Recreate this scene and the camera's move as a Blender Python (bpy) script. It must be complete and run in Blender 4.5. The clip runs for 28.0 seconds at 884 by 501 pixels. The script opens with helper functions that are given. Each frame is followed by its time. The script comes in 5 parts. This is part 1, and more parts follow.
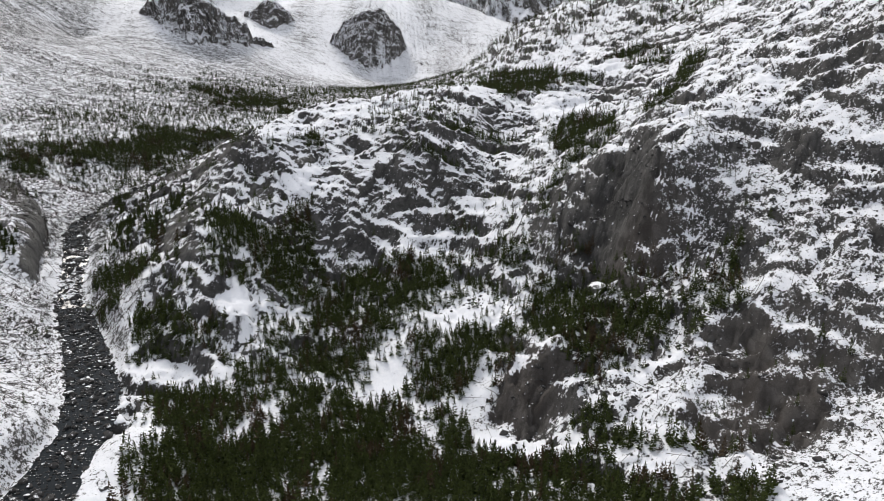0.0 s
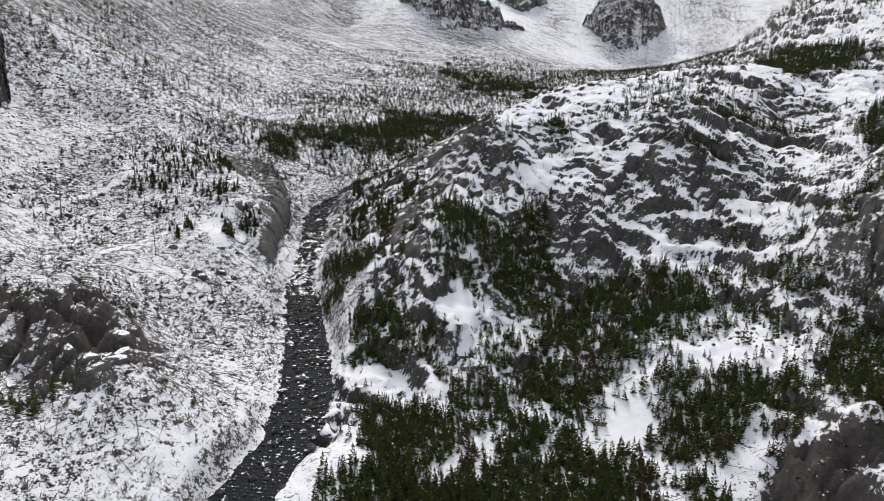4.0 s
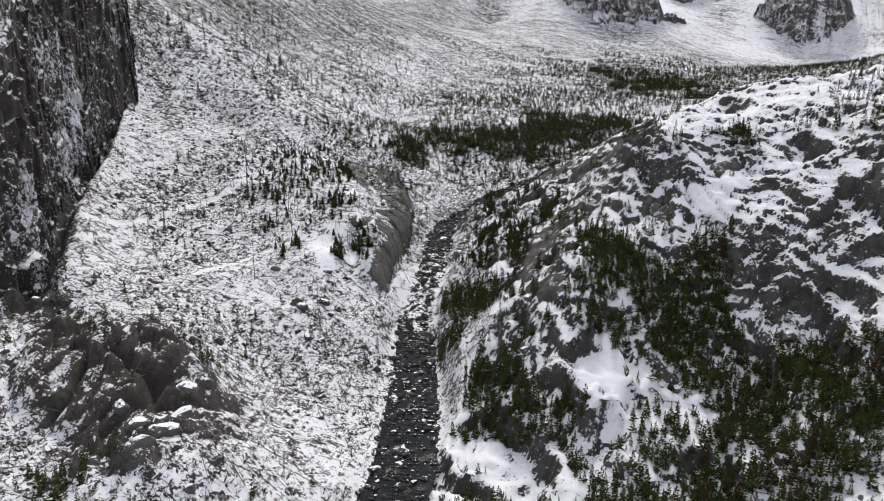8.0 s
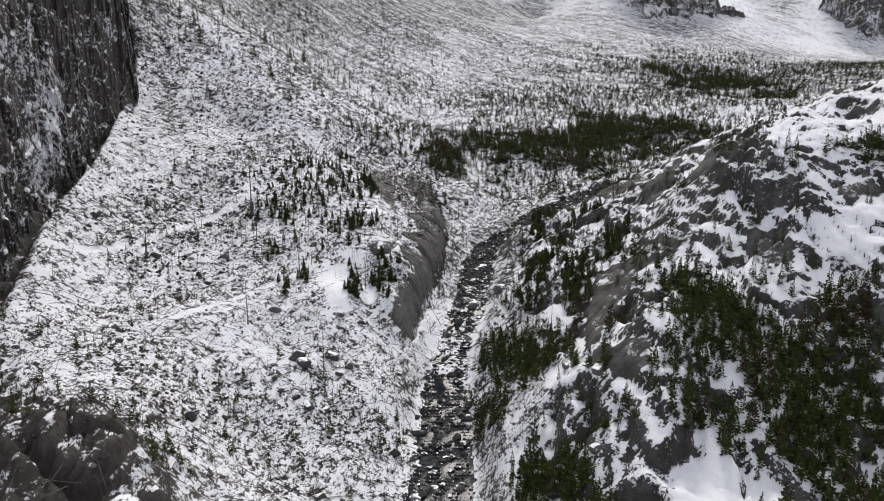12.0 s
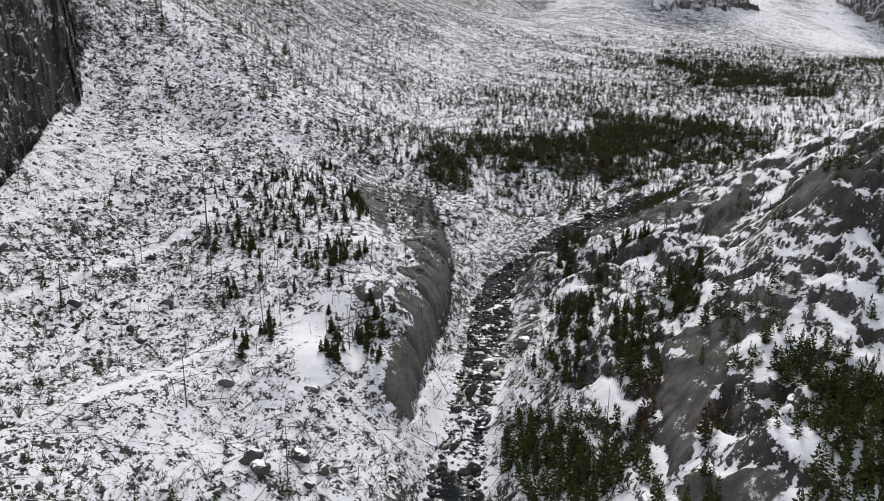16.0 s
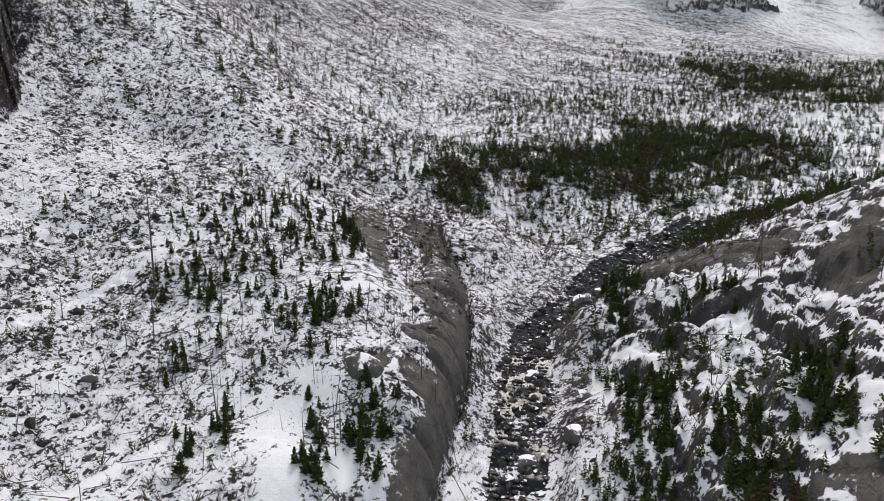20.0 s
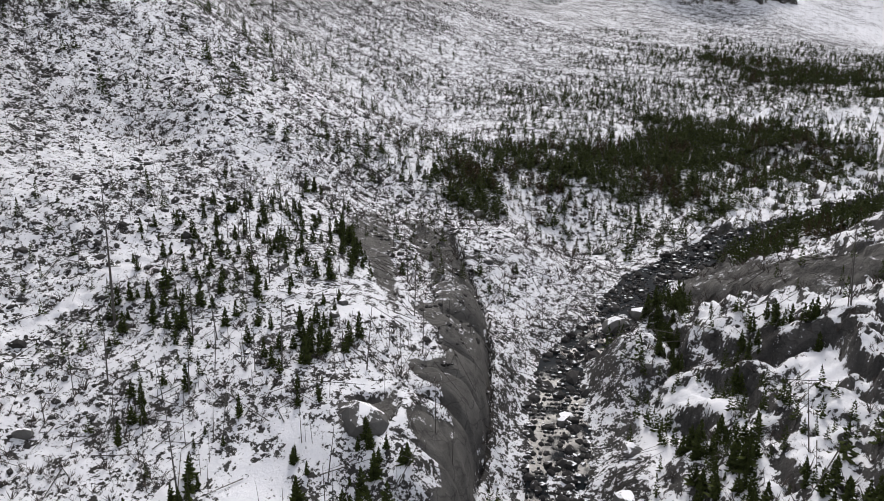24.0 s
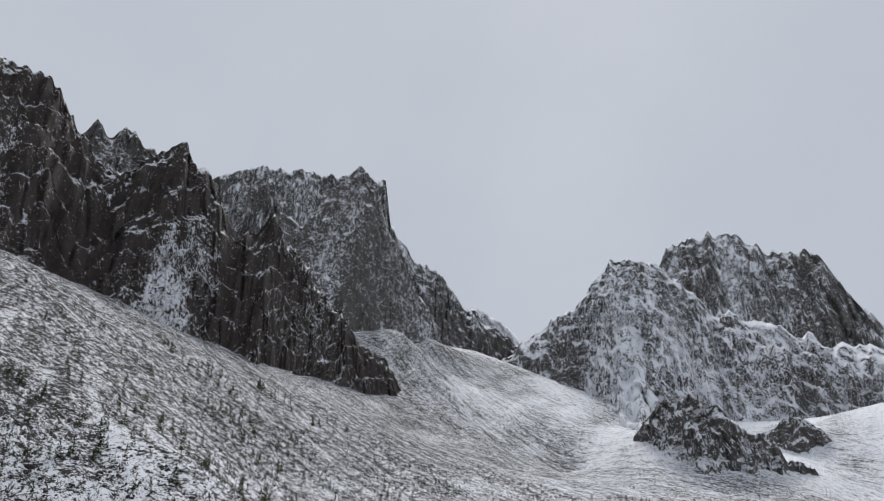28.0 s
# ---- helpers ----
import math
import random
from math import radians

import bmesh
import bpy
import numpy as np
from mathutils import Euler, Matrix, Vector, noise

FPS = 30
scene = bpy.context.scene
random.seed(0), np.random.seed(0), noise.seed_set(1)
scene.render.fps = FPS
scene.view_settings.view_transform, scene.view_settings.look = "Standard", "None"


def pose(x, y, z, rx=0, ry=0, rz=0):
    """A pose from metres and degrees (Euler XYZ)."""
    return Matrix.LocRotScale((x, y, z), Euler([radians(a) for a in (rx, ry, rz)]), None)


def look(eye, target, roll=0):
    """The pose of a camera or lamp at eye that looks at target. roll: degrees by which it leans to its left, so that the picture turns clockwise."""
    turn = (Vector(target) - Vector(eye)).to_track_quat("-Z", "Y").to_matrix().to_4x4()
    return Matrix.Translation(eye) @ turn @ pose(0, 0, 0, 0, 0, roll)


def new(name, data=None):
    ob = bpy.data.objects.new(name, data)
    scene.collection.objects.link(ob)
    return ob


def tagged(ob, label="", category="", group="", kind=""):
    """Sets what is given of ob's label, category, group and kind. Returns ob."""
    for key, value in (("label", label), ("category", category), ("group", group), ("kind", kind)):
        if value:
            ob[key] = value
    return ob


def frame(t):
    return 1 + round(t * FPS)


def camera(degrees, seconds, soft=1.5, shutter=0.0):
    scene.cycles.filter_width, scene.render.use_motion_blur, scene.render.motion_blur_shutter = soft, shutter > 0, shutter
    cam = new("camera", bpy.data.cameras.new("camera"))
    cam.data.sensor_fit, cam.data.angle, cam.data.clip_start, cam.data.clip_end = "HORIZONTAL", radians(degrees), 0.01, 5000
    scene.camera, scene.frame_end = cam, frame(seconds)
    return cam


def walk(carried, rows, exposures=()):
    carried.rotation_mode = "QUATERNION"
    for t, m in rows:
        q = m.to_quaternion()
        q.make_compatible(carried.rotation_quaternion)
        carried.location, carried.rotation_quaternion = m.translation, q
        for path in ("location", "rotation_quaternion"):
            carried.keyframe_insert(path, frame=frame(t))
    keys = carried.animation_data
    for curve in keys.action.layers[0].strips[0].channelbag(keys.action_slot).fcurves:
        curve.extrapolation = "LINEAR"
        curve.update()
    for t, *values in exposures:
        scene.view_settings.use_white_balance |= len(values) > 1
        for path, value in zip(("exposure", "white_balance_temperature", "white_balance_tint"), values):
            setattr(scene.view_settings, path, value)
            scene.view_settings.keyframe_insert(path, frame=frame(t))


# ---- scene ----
cam = camera(63.0, 28.0, soft=0.9)
PATH = [
    (0, (1.05, -13.12, 79.81), (1.270, -11.164, 79.433), -0.17),
    (0.5, (1.01, -9.44, 79.78), (1.231, -7.486, 79.396), -0.14),
    (1, (0.97, -5.74, 79.74), (1.140, -3.782, 79.352), -0.44),
    (1.5, (0.92, -1.94, 79.71), (1.013, 0.019, 79.316), -0.54),
    (2, (0.82, 2.02, 79.67), (0.806, 3.982, 79.274), -0.46),
    (2.5, (0.65, 6.20, 79.60), (0.532, 8.161, 79.202), -0.42),
    (3, (0.41, 10.71, 79.50), (0.186, 12.652, 79.098), -0.28),
    (3.5, (0.08, 15.52, 79.36), (-0.249, 17.452, 78.956), -0.15),
    (4, (-0.34, 20.58, 79.20), (-0.770, 22.492, 78.787), -0.12),
    (4.5, (-0.84, 25.79, 79.05), (-1.372, 27.672, 78.639), -0.15),
    (6.5, (-5.00, 48.54, 79.48), (-5.677, 50.378, 79.064), -0.20),
    (7, (-6.75, 53.15, 79.60), (-7.447, 54.978, 79.185), -0.20),
    (7.5, (-8.75, 58.54, 79.83), (-9.495, 60.351, 79.411), -0.20),
    (8, (-10.75, 63.94, 80.05), (-11.546, 65.722, 79.637), -0.20),
    (8.5, (-12.50, 69.57, 80.23), (-13.312, 71.352, 79.816), -0.20),
    (9, (-14.75, 74.72, 80.50), (-15.558, 76.501, 80.089), -0.20),
    (9.5, (-17.00, 80.06, 80.48), (-17.808, 81.844, 80.065), -0.20),
    (10, (-19.75, 85.16, 80.51), (-20.555, 86.945, 80.092), -0.20),
    (10.5, (-22.25, 90.26, 80.54), (-23.096, 92.025, 80.120), -0.10),
    (11, (-25.00, 95.85, 80.47), (-25.880, 97.598, 80.052), -0.20),
    (11.5, (-27.50, 100.70, 80.55), (-28.389, 102.447, 80.128), -0.20),
    (12, (-30.00, 105.56, 80.62), (-30.889, 107.300, 80.203), -0.20),
    (12.5, (-33.25, 111.15, 80.55), (-34.136, 112.891, 80.135), -0.20),
    (14.5, (-44.50, 131.05, 80.76), (-45.380, 132.799, 80.340), -0.20),
    (15, (-47.50, 135.86, 80.59), (-48.380, 137.605, 80.170), -0.20),
    (15.5, (-50.50, 140.96, 80.61), (-51.380, 142.704, 80.198), -0.20),
    (16, (-54.00, 146.84, 80.75), (-54.877, 148.588, 80.327), -0.20),
    (16.5, (-56.50, 150.86, 80.47), (-57.377, 152.610, 80.055), -0.10),
    (17, (-59.75, 156.21, 80.45), (-60.623, 157.956, 80.035), -0.10),
    (17.5, (-62.75, 161.06, 80.53), (-63.623, 162.810, 80.110), 0.00),
    (18, (-65.75, 166.11, 80.31), (-66.623, 167.861, 79.892), 0.00),
    (18.5, (-68.75, 170.97, 80.39), (-69.623, 172.715, 79.967), 0.10),
    (19, (-71.25, 175.28, 80.31), (-72.124, 177.030, 79.896), 0.00),
    (19.5, (-74.00, 179.35, 80.28), (-74.873, 181.099, 79.866), 0.00),
    (20, (-76.75, 183.71, 80.45), (-77.624, 185.463, 80.040), 0.00),
    (20.5, (-79.25, 187.78, 80.43), (-80.130, 189.529, 80.013), 0.00),
    (21, (-80.75, 190.09, 80.49), (-81.633, 191.832, 80.075), -0.00),
    (21.5, (-82.25, 192.34, 80.31), (-83.136, 194.087, 79.892), -0.10),
    (23.5, (-87.75, 201.07, 79.37), (-88.633, 202.819, 78.954), 0.00),
    (24, (-89.25, 203.87, 79.34), (-90.129, 205.616, 78.920), 0.10),
    (24.5, (-91.50, 207.40, 79.16), (-92.379, 209.147, 78.740), 0.10),
    (25, (-93.75, 211.18, 78.94), (-94.626, 212.925, 78.515), 0.10),
    (25.5, (-96.25, 215.05, 79.20), (-97.129, 216.796, 78.785), 0.20),
    (26, (-98.50, 218.48, 79.81), (-99.406, 220.245, 79.572), 0.30),
    (26.5, (-100.00, 220.78, 79.87), (-100.918, 222.558, 79.930), 0.50),
    (27, (-101.00, 222.06, 79.88), (-101.917, 223.805, 80.194), 0.80),
    (27.5, (-101.50, 222.75, 79.49), (-102.399, 224.438, 80.061), 1.00),
    (28, (-101.00, 223.09, 78.66), (-101.853, 224.709, 79.470), 1.10),
]
walk(cam, [(t, look(eye, target, roll)) for t, eye, target, roll in PATH], [(0.0, 0.06, 6500, 10), (7.0, 0.04, 6500, 12), (15.0, -0.03, 6500, 12), (26.0, -0.03, 6480, 13), (26.7, 0.06, 6400, 11), (27.5, 0.0, 6300, 9), (28.0, -0.24, 6250, 9)])

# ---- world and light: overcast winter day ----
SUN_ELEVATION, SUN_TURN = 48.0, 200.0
world = bpy.data.worlds.new("overcast_sky")
scene.world = world
world.use_nodes = True
wn, wl = world.node_tree.nodes, world.node_tree.links
wn.clear()
w_out = wn.new("ShaderNodeOutputWorld")
w_bg = wn.new("ShaderNodeBackground")
w_bg.inputs["Strength"].default_value = 0.96
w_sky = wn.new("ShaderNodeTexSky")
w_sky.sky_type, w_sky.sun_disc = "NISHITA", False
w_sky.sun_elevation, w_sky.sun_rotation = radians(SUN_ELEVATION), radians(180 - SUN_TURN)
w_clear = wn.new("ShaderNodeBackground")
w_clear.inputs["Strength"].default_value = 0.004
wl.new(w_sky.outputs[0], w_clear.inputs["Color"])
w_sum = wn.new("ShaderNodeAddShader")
w_where = wn.new("ShaderNodeTexCoord")
w_cloud = wn.new("ShaderNodeTexNoise")
w_cloud.inputs["Scale"].default_value, w_cloud.inputs["Detail"].default_value = 2.2, 5.0
wl.new(w_where.outputs["Generated"], w_cloud.inputs["Vector"])
w_tone = wn.new("ShaderNodeValToRGB")
for stop, at, colour in zip(w_tone.color_ramp.elements, (0.3, 0.7), ((0.58, 0.61, 0.67, 1), (0.66, 0.68, 0.73, 1))):
    stop.position, stop.color = at, colour
wl.new(w_cloud.outputs[0], w_tone.inputs[0])
wl.new(w_tone.outputs[0], w_bg.inputs["Color"])
wl.new(w_bg.outputs[0], w_sum.inputs[0])
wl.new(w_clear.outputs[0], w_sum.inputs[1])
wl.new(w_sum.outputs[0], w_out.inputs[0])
sun = new("sun", bpy.data.lights.new("sun", "SUN"))
sun.data.energy, sun.data.angle, sun.data.color = 2.45, radians(15), (1.0, 0.955, 0.89)
sun.rotation_euler = (radians(90 - SUN_ELEVATION), 0, radians(SUN_TURN))

# ---- materials ----
def material(name):
    m = bpy.data.materials.new(name)
    m.use_nodes = True
    return m, m.node_tree, m.node_tree.nodes["Principled BSDF"]


def node(nt, kind, **values):
    """A node, with sockets set by name (spaces as underscores) or, for a setting, by its attribute."""
    n = nt.nodes.new("ShaderNode" + kind)
    for key, value in values.items():
        n.inputs[key.replace("_", " ")].default_value = value
    return n


def maths(nt, op, a, b, c=None):
    n = nt.nodes.new("ShaderNodeMath")
    n.operation = op
    for k, v in enumerate((a, b, c)):
        if v is None:
            continue
        if isinstance(v, (int, float)):
            n.inputs[k].default_value = v
        else:
            nt.links.new(v, n.inputs[k])
    return n.outputs[0]


def ramp(nt, value, stops):
    n = nt.nodes.new("ShaderNodeValToRGB")
    while len(n.color_ramp.elements) < len(stops):
        n.color_ramp.elements.new(0.5)
    for e, (at, colour) in zip(n.color_ramp.elements, stops):
        e.position, e.color = at, (*colour, 1)
    nt.links.new(value, n.inputs[0])
    return n.outputs[0]


def blend(nt, fac, a, b):
    n = nt.nodes.new("ShaderNodeMix")
    n.data_type = "RGBA"
    for k, v in ((0, fac), (6, a), (7, b)):
        if isinstance(v, (tuple, float)):
            n.inputs[k].default_value = v if isinstance(v, float) else (*v, 1)
        else:
            nt.links.new(v, n.inputs[k])
    return n.outputs[2]


def noise_at(nt, where, scale, detail=4.0, rough=0.6):
    n = node(nt, "TexNoise", Scale=scale, Detail=detail, Roughness=rough)
    nt.links.new(where, n.inputs["Vector"])
    return n.outputs[0]


SNOW, GRANITE, GRANITE_DARK, SOIL = (0.91, 0.915, 0.94), (0.150, 0.144, 0.137), (0.028, 0.027, 0.026), (0.15, 0.105, 0.080)


def snow_and_rock(name, size, dust=0.0, light=1.0):
    """Granite under broken snow. size: how much coarser the grain is than on near ground. light: factor on the granite
    colours.
    """
    m, nt, bsdf = material(name)
    geo = nt.nodes.new("ShaderNodeNewGeometry")
    where = geo.outputs["Position"]
    cover, fleck, warm = (nt.nodes.new("ShaderNodeAttribute") for _ in range(3))
    cover.attribute_name, fleck.attribute_name, warm.attribute_name = "cover", "fleck", "warm"
    coarse, middle, fine = (noise_at(nt, where, s / size, 5.0, 0.7) for s in (0.24, 0.7, 1.9))
    grain = maths(nt, "MULTIPLY_ADD", coarse, 0.34, maths(nt, "MULTIPLY_ADD", middle, 0.46, maths(nt, "MULTIPLY", fine, 0.46)))
    off = maths(nt, "MULTIPLY", maths(nt, "SUBTRACT", grain, 0.63), 8.0)
    level = maths(nt, "MULTIPLY_ADD", off, fleck.outputs["Fac"], cover.outputs["Fac"])
    # debris streaks down the talus
    slope, run = nt.nodes.new("ShaderNodeAttribute"), nt.nodes.new("ShaderNodeAttribute")
    slope.attribute_name, run.attribute_name = "talus", "fall"
    spot = nt.nodes.new("ShaderNodeSeparateXYZ")
    nt.links.new(where, spot.inputs[0])
    strand = nt.nodes.new("ShaderNodeCombineXYZ")
    nt.links.new(maths(nt, "MULTIPLY", run.outputs["Fac"], 0.11), strand.inputs[0])
    nt.links.new(maths(nt, "MULTIPLY", spot.outputs[0], 0.03), strand.inputs[1])
    streak = noise_at(nt, strand.outputs[0], 1.0, 1.0, 0.5)
    level = maths(nt, "MULTIPLY_ADD", maths(nt, "MULTIPLY", maths(nt, "SUBTRACT", streak, 0.5), 1.0), slope.outputs["Fac"], level)
    mask = nt.nodes.new("ShaderNodeMapRange")
    mask.inputs["From Min"].default_value, mask.inputs["From Max"].default_value = 0.46, 0.54
    nt.links.new(level, mask.inputs["Value"])
    # thin snow caught on small ledges
    facing = nt.nodes.new("ShaderNodeSeparateXYZ")
    nt.links.new(geo.outputs["Normal"], facing.inputs[0])
    caught = noise_at(nt, where, 0.5 / size, 6.0, 0.68)
    ledge = nt.nodes.new("ShaderNodeAttribute")
    ledge.attribute_name = "ledge"
    lie = maths(nt, "MULTIPLY_ADD", facing.outputs[2], 0.12, maths(nt, "ADD", ledge.outputs["Fac"], caught))
    thin = nt.nodes.new("ShaderNodeMapRange")
    thin.inputs["From Min"].default_value, thin.inputs["From Max"].default_value = 0.66 - dust, 0.68 - dust
    nt.links.new(lie, thin.inputs["Value"])
    mask = maths(nt, "MAXIMUM", mask.outputs[0], thin.outputs[0])
    stain = noise_at(nt, where, 0.08 / size, 6.0, 0.7)
    speck = noise_at(nt, where, 3.0 / size, 6.0, 0.75)
    facet = nt.nodes.new("ShaderNodeTexVoronoi")
    facet.inputs["Scale"].default_value = 0.45 / size
    chip = nt.nodes.new("ShaderNodeSeparateColor")
    nt.links.new(facet.outputs["Color"], chip.inputs[0])
    tone = maths(nt, "MULTIPLY_ADD", chip.outputs[0], 0.45, maths(nt, "MULTIPLY", ramp(nt, speck, [(0.32, (0, 0, 0)), (0.66, (1, 1, 1))]), 0.55))
    tone = maths(nt, "MULTIPLY", tone, maths(nt, "MULTIPLY_ADD", stain, 0.9, 0.5))
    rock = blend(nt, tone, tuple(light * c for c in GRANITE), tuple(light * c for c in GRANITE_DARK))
    sound = nt.nodes.new("ShaderNodeAttribute")
    sound.attribute_name = "slab"
    swept = noise_at(nt, where, 0.35 / size, 6.0, 0.6)
    rock = blend(nt, maths(nt, "MULTIPLY", sound.outputs["Fac"], 0.85), rock, ramp(nt, swept, [(0.3, (0.095, 0.091, 0.085)), (0.52, (0.15, 0.144, 0.134)), (0.75, (0.19, 0.183, 0.172))]))
    crack = nt.nodes.new("ShaderNodeTexVoronoi")
    crack.feature = "DISTANCE_TO_EDGE"
    crack.inputs["Scale"].default_value = 0.22 / size
    bend = nt.nodes.new("ShaderNodeMix")
    bend.data_type = "VECTOR"
    bend.inputs[0].default_value = 0.02
    warp = node(nt, "TexNoise", Scale=0.4 / size)
    nt.links.new(where, warp.inputs["Vector"])
    shift = nt.nodes.new("ShaderNodeVectorMath")
    shift.operation = "MULTIPLY_ADD"
    nt.links.new(warp.outputs[1], shift.inputs[0])
    shift.inputs[1].default_value = (4 * size, 4 * size, 2 * size)
    nt.links.new(where, shift.inputs[2])
    nt.links.new(shift.outputs[0], crack.inputs["Vector"])
    joint = ramp(nt, crack.outputs[0], [(0.0, (1, 1, 1)), (0.035, (0, 0, 0))])
    rock = blend(nt, maths(nt, "MULTIPLY", joint, 0.6 if size < 2 else 0.12), rock, (0.035, 0.034, 0.033))
    seam = nt.nodes.new("ShaderNodeAttribute")
    seam.attribute_name = "joint"
    rock = blend(nt, maths(nt, "MULTIPLY", seam.outputs["Fac"], 0.8), rock, (0.03, 0.029, 0.028))
    rock = blend(nt, warm.outputs["Fac"], rock, blend(nt, speck, SOIL, (0.06, 0.045, 0.035)))
    # strongly flecked rock goes near black: scrub, plus shade between blocks painted in
    scrub_and_shade = maths(nt, "MULTIPLY", maths(nt, "SUBTRACT", fleck.outputs["Fac"], 0.88), 5.0)
    rock = blend(nt, scrub_and_shade, rock, (0.026, 0.024, 0.022))
    snow = blend(nt, ramp(nt, middle, [(0.35, (0, 0, 0)), (0.7, (1, 1, 1))]), SNOW, (0.82, 0.83, 0.87))
    nt.links.new(blend(nt, mask, rock, snow), bsdf.inputs["Base Color"])
    bsdf.inputs["Roughness"].default_value = 0.85
    bsdf.inputs["Specular IOR Level"].default_value = 0.25
    nt.links.new(shift.outputs[0], facet.inputs["Vector"])
    relief = maths(nt, "MULTIPLY_ADD", maths(nt, "MULTIPLY_ADD", chip.outputs[1], 0.5, speck), 0.6, maths(nt, "MULTIPLY_ADD", mask, 0.3, maths(nt, "MULTIPLY", middle, 0.8)))
    relief = maths(nt, "MULTIPLY", relief, maths(nt, "MULTIPLY_ADD", mask, -0.65, 1.0))
    bump = node(nt, "Bump", Strength=0.9, Distance=0.7 * size)
    nt.links.new(relief, bump.inputs["Height"])
    nt.links.new(bump.outputs[0], bsdf.inputs["Normal"])
    return m


def plain(name, a, b, scale=2.0, rough=0.85, by_island=False, by_object=False, snow=0.0):
    """A matte surface that varies from a to b, with snow on what faces up."""
    m, nt, bsdf = material(name)
    geo = nt.nodes.new("ShaderNodeNewGeometry")
    n = noise_at(nt, geo.outputs["Position"], scale, 5.0, 0.7)
    n = ramp(nt, n, [(0.3, (0, 0, 0)), (0.7, (1, 1, 1))])
    if by_island:
        n = maths(nt, "MULTIPLY_ADD", geo.outputs["Random Per Island"], 0.6, maths(nt, "MULTIPLY", n, 0.4))
    if by_object:
        info = nt.nodes.new("ShaderNodeObjectInfo")
        n = maths(nt, "MULTIPLY_ADD", info.outputs["Random"], 0.6, maths(nt, "MULTIPLY", n, 0.4))
    colour = blend(nt, n, a, b)
    if snow:
        parts = nt.nodes.new("ShaderNodeSeparateXYZ")
        nt.links.new(geo.outputs["Normal"], parts.inputs[0])
        patchy = noise_at(nt, geo.outputs["Position"], 0.9, 4.0, 0.7)
        up = maths(nt, "ADD", parts.outputs[2], maths(nt, "MULTIPLY", maths(nt, "SUBTRACT", patchy, 0.5), 1.2))
        lid = nt.nodes.new("ShaderNodeMapRange")
        lid.inputs["From Min"].default_value, lid.inputs["From Max"].default_value = 1 - snow, 1.08 - snow
        nt.links.new(up, lid.inputs["Value"])
        colour = blend(nt, lid.outputs[0], colour, SNOW)
    nt.links.new(colour, bsdf.inputs["Base Color"])
    bsdf.inputs["Roughness"].default_value = rough
    bsdf.inputs["Specular IOR Level"].default_value = 0.2
    return m


m_ground = snow_and_rock("granite_and_snow", 1.0)
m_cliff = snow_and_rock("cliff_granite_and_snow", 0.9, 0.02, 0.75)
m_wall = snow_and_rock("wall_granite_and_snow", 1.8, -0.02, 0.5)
# far rock: granite lightened by 1.4, distance haze put into the colour
m_hazed_mountain = snow_and_rock("hazed_mountain_granite_and_snow", 2.6, 0.02, 1.4)
m_needles = plain("conifer_needles", (0.009, 0.014, 0.003), (0.060, 0.076, 0.015), 0.5, by_island=True)
m_rust = plain("browned_needles", (0.022, 0.016, 0.008), (0.072, 0.047, 0.022), 1.5, by_island=True)
m_bark = plain("conifer_bark", (0.05, 0.04, 0.032), (0.10, 0.085, 0.07), 3.0)
m_dead = plain("weathered_dead_wood", (0.05, 0.046, 0.042), (0.15, 0.139, 0.128), 1.2, by_island=True)
m_twig = plain("bare_twigs", (0.045, 0.037, 0.032), (0.13, 0.108, 0.096), 0.3, by_island=True)
m_boulder = plain("boulder_granite", (0.06, 0.058, 0.055), (0.17, 0.165, 0.158), 1.1, by_object=True, snow=0.22)
m_stone = plain("stream_stone", (0.02, 0.019, 0.019), (0.08, 0.076, 0.072), 1.1, by_island=True, snow=0.07)

m_water, nt, bsdf = material("dark_stream_water")
geo = nt.nodes.new("ShaderNodeNewGeometry")
ripple = noise_at(nt, geo.outputs["Position"], 0.9, 6.0, 0.7)
foam = noise_at(nt, geo.outputs["Position"], 0.35, 6.0, 0.75)
froth = nt.nodes.new("ShaderNodeAttribute")
froth.attribute_name = "cover"
lift = maths(nt, "ADD", foam, froth.outputs["Fac"])
white = ramp(nt, lift, [(0.70, (0, 0, 0)), (0.76, (1, 1, 1))])
nt.links.new(blend(nt, white, (0.012, 0.015, 0.017), (0.66, 0.72, 0.75)), bsdf.inputs["Base Color"])
bsdf.inputs["Roughness"].default_value = 0.12
bsdf.inputs["Specular IOR Level"].default_value = 0.05
bump = node(nt, "Bump", Strength=0.2, Distance=0.1)
nt.links.new(ripple, bump.inputs["Height"])
nt.links.new(bump.outputs[0], bsdf.inputs["Normal"])

# ---- landform functions ----
def lattice(ix, iy, seed):
    """A repeatable value from 0 to 1 at whole-number places."""
    n = (ix.astype(np.int64) * 374761393 + iy.astype(np.int64) * 668265263 + seed * 2147483647) & 0xFFFFFFFF
    n = ((n ^ (n >> 13)) * 1274126177) & 0xFFFFFFFF
    return ((n ^ (n >> 16)) & 0xFFFFFF) / float(0xFFFFFF)


def value_noise(x, y, seed=0):
    ix, iy = np.floor(x), np.floor(y)
    fx, fy = x - ix, y - iy
    fx, fy = fx * fx * (3 - 2 * fx), fy * fy * (3 - 2 * fy)
    a, b = lattice(ix, iy, seed), lattice(ix + 1, iy, seed)
    c, d = lattice(ix, iy + 1, seed), lattice(ix + 1, iy + 1, seed)
    return (a + (b - a) * fx) * (1 - fy) + (c + (d - c) * fx) * fy


